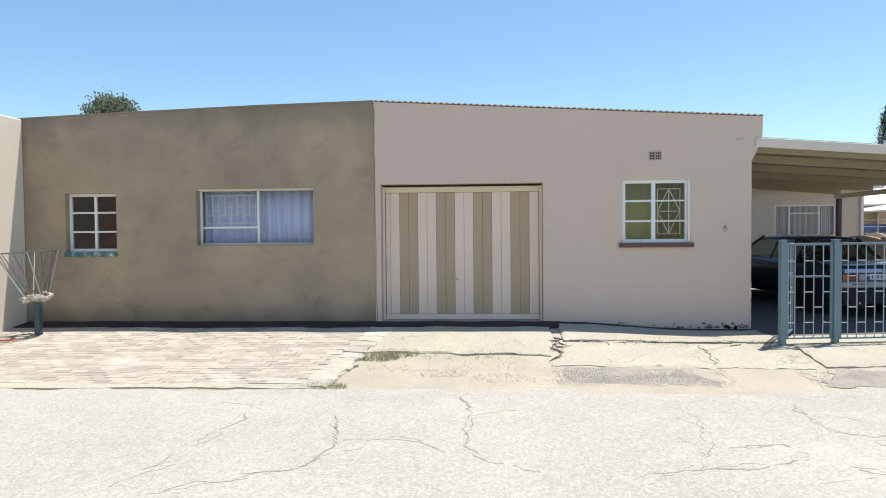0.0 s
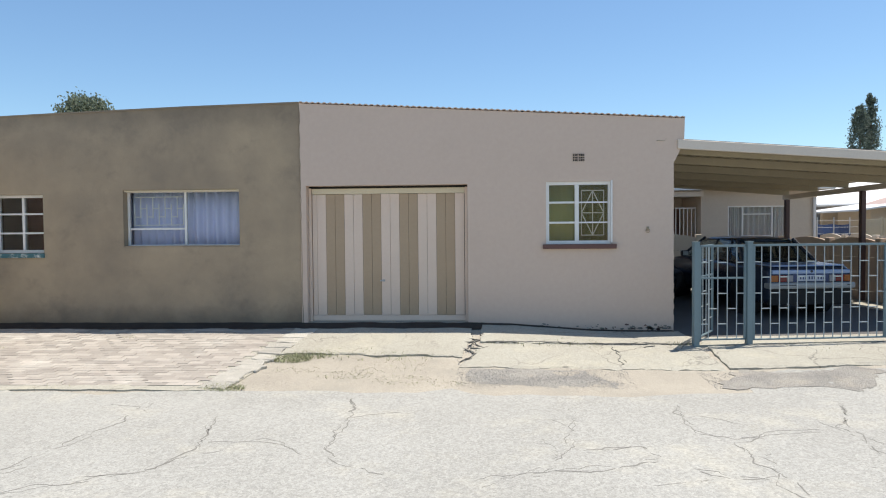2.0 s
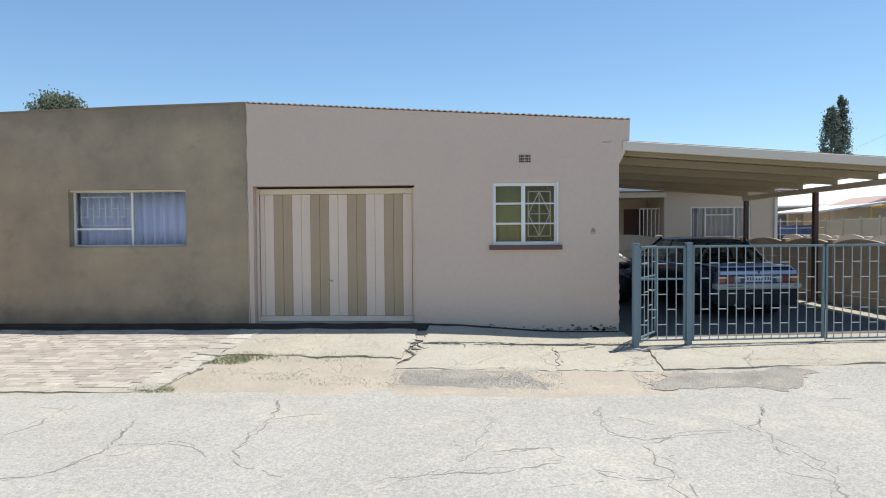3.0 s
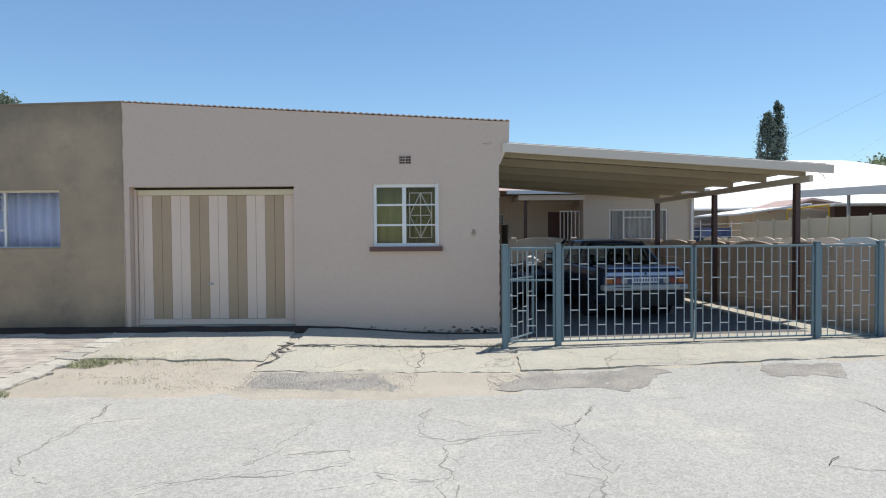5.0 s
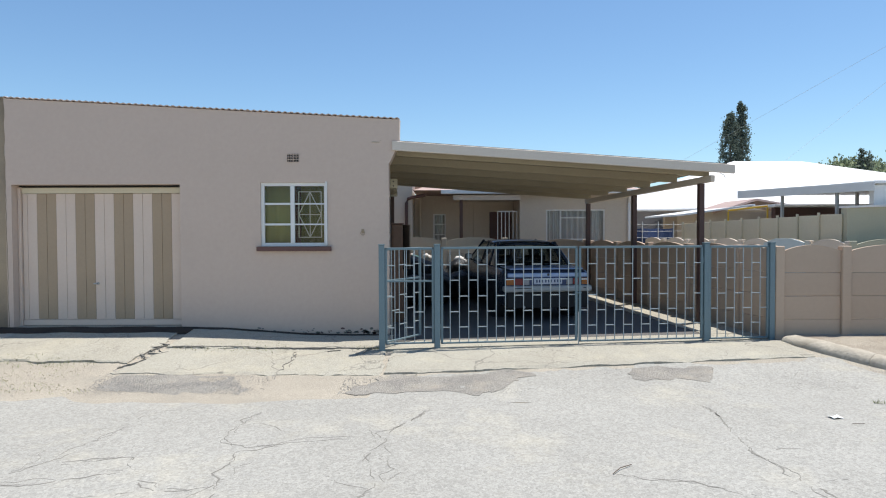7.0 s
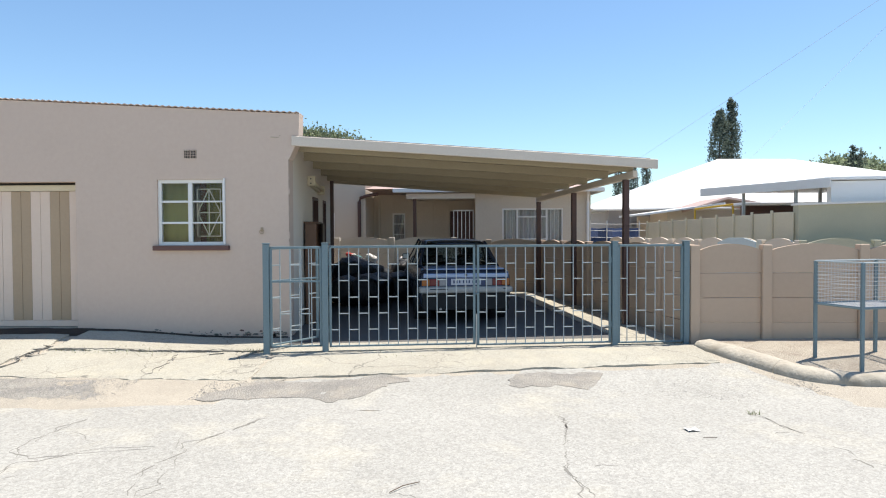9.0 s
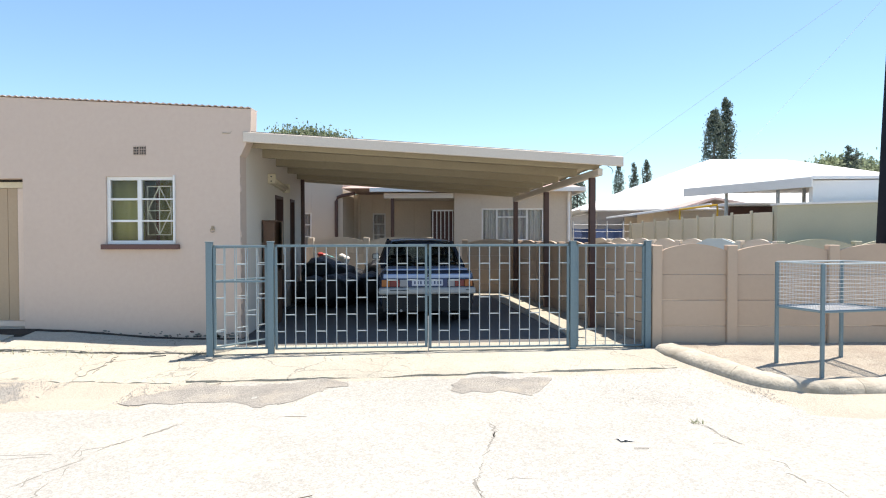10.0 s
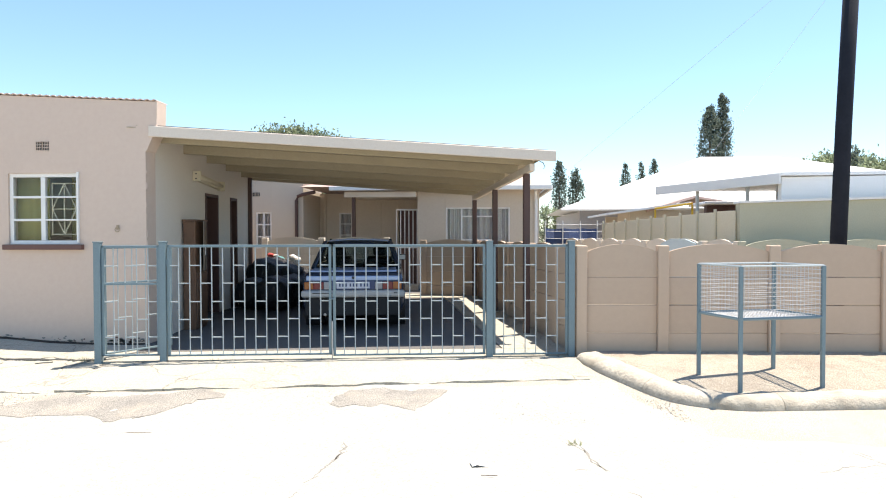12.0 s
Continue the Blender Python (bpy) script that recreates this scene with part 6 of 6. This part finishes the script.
def crack(points, width, name="crack", lift=0.0014, label="long dirt-filled crack in the asphalt", seed=0):
    """A ragged crack along a bent line, filled with dark dirt, that widens and narrows."""
    rng = random.Random(seed)
    line = []
    for p, q in zip(points, points[1:]):
        p, q = Vector((*p, 0)), Vector((*q, 0))
        n = max(3, int((q - p).length / 0.035))
        line += [p.lerp(q, i / n) for i in range(n)]
    line.append(Vector((*points[-1], 0)))
    bm = bmesh.new()

    def strand(path, wide, salt):
        last = None
        for i, p in enumerate(path):
            way = (path[min(i + 2, len(path) - 1)] - path[max(i - 2, 0)]).normalized()
            side = Vector((-way.y, way.x, 0))
            c = p + side * (0.11 * noise.noise((p.x * 2.3, p.y * 2.3, salt)) + 0.045 * noise.noise((p.x * 8, p.y * 8, salt)) + rng.gauss(0, 0.006))
            w = wide * min(1.0, i / 6, (len(path) - 1 - i) / 6) * (0.32 + 1.2 * noise.noise((p.x * 4, p.y * 4, salt + 3)) + rng.gauss(0, 0.16))
            if w < wide * 0.05:
                last = None
                continue
            pair = [bm.verts.new((q.x, q.y, gz(q.x, q.y) + lift)) for q in (c + side * w, c - side * w)] + [bm.verts.new((c.x, c.y, gz(c.x, c.y) - 0.02))]
            if last:
                for k in range(3):
                    bm.faces.new((last[k], last[(k + 1) % 3], pair[(k + 1) % 3], pair[k]))
            last = pair
    strand(line, width, seed)
    strand(line, width * 0.6, seed + 11)
    for _ in range(len(line) // 22):
        p = rng.choice(line)
        a = rng.uniform(0, math.tau)
        run = [p + Vector((math.cos(a), math.sin(a), 0)) * 0.035 * k for k in range(rng.randint(8, 20))]
        strand(run, width * 0.5, seed + 17)
    tagged(part(name, bm, CRACK), label, "crack", kind="structure")


ROAD_CRACKS = (
    (((0.68, 6.85), (0.76, 5.94), (0.73, 5.24), (0.94, 4.93), (1.29, 4.66)), 0.013), (((-1.36, 6.7), (-1.36, 6.2), (-1.42, 5.04), (-1.7, 4.3)), 0.009),
    (((-0.53, 6.2), (-0.27, 5.2), (-0.42, 4.77), (-1.37, 4.2)), 0.012), (((-0.3, 5.35), (0.16, 5.44), (0.62, 5.1)), 0.007),
    (((3.86, 6.64), (3.8, 5.74), (4.05, 5.55), (4.53, 5.77), (4.9, 5.85)), 0.010), (((4.03, 5.56), (4.07, 4.8), (4.0, 4.2)), 0.012),
    (((2.86, 6.52), (2.68, 5.35), (2.5, 4.85), (1.9, 4.6)), 0.007), (((2.75, 5.22), (3.25, 5.37), (3.36, 5.05), (3.7, 4.72), (4.06, 4.72)), 0.013),
    (((3.36, 5.05), (2.93, 4.93), (2.3, 4.7)), 0.011), (((5.5, 6.75), (5.13, 5.9), (5.05, 5.4), (5.12, 4.75), (4.9, 4.0)), 0.013),
    (((5.05, 5.4), (5.3, 5.1), (5.2, 4.8)), 0.008), (((8.15, 6.85), (8.14, 6.2), (8.02, 5.6), (8.06, 4.9), (8.2, 4.0)), 0.013),
    (((9.9, 6.85), (10.08, 6.08), (10.3, 5.2)), 0.012), (((11.96, 6.85), (12.04, 6.5), (12.4, 5.6)), 0.012), (((6.9, 4.9), (7.3, 4.8), (7.6, 4.5)), 0.007))
for k, (line, wide) in enumerate(ROAD_CRACKS):
    crack(line, wide, seed=70 + k)
for k, (line, wide) in enumerate(((((2.02, 9.02), (3.4, 9.04), (4.86, 9.06)), 0.014), (((4.9, 9.0), (6.6, 9.08), (8.2, 9.25), (10.0, 9.42)), 0.015), (((5.4, 8.9), (7.0, 9.04), (8.6, 9.2)), 0.009),
                                  (((1.7, 8.2), (1.95, 8.55), (1.75, 8.9), (2.1, 9.2), (1.98, 9.5)), 0.009), (((0.35, 8.6), (0.3, 9.1), (0.45, 9.5)), 0.01), (((1.2, 9.05), (1.7, 9.25), (2.0, 9.1)), 0.014),
                                  (((3.72, 8.1), (3.76, 8.55), (3.7, 9.0)), 0.008))):
    crack(line, wide * 1.3, lift=0.017 if k == 0 else 0.010, label="crumbling dark joint in the concrete slabs", seed=95 + k)


# ---- stone edging and brick paving ----
def edging():
    e = thing("edging", None, "broken pale edging stones beside the brick paving", "edging", kind="structure")
    rng = random.Random(2)
    for i in range(11):
        t = i / 11
        x, y = -0.98 + 0.42 * t, 7.12 + 2.55 * t
        bm = boxed(-0.20 + rng.uniform(-0.02, 0.03), 0.15 + rng.uniform(-0.05, 0.02), 0.003, 0.227, -0.1, 0.0, 0.012)
        bmesh.ops.subdivide_edges(bm, edges=bm.edges[:], cuts=2, use_grid_fill=True)
        for v in bm.verts:
            v.co += Vector((0.05 * noise.noise(v.co * 11 + Vector((i, 0, 0))), 0, 0.016 * noise.noise(v.co * 7 + Vector((0, i, 0)))))
        part("stone", bm, EDGE_STONE, e, m=pose(x, y, gz(x, y) + rng.uniform(0.014, 0.024), math.degrees(0.1) + rng.uniform(-1.5, 1.5), 0, -9.4 + rng.uniform(-4, 4)))


edging()


def paving():
    pav = thing("pavement_5", None, "worn pale brick paving laid in rows, dusty and uneven", "pavement", kind="structure")
    rng = random.Random(6)
    bm = boxed(-0.0992, 0.0992, -0.0492, 0.0492, -0.05, 0.0, 0.003)
    brick = part("brick", bm, BRICK, pav)
    spots = []
    rows = 27
    for j in range(rows):
        y = 7.27 + j * 0.1005
        for i in range(30):
            x = -0.75 - 0.42 * (1 - (y - 7.1) / 2.6) - 0.1 - i * 0.2005 - (0.1 if j % 2 else 0.0)
            if x > -6.3 and y < 9.96:
                spots.append((x, y))
    near = sorted(spots, key=lambda s: s[1] + 0.35 * abs(s[0] + 2.2))[:300]
    chosen = set(near)
    first = True
    verts, faces = [], []
    src = [v.co.copy() for v in brick.data.vertices]
    polys = [tuple(p.vertices) for p in brick.data.polygons]
    for s in spots:
        x, y = s
        slope = math.degrees(math.atan((gz(x, y + 0.05) - gz(x, y - 0.05)) / 0.1))
        m = pose(x + rng.uniform(-0.003, 0.003), y + rng.uniform(-0.003, 0.003), gz(x, y) + 0.010 + rng.uniform(-0.0012, 0.0012) + 0.014 * noise.noise((x * 1.3, y * 1.3, 2)),
                 slope + rng.uniform(-0.3, 0.3), rng.uniform(-0.3, 0.3), rng.uniform(-0.6, 0.6))
        if s in chosen:
            if first:
                brick.matrix_basis = m
                first = False
            else:
                share("brick", brick, pav, m)
        else:
            k = len(verts)
            verts += [tuple(m @ v) for v in src]
            faces += [tuple(q + k for q in p) for p in polys]
    me = bpy.data.meshes.new("bricks")
    me.from_pydata(verts, [], faces)
    me.materials.append(BRICK_REST)
    rest = new("bricks", me)
    rest.parent = pav
    tagged(rest, kind="stuff")


paving()
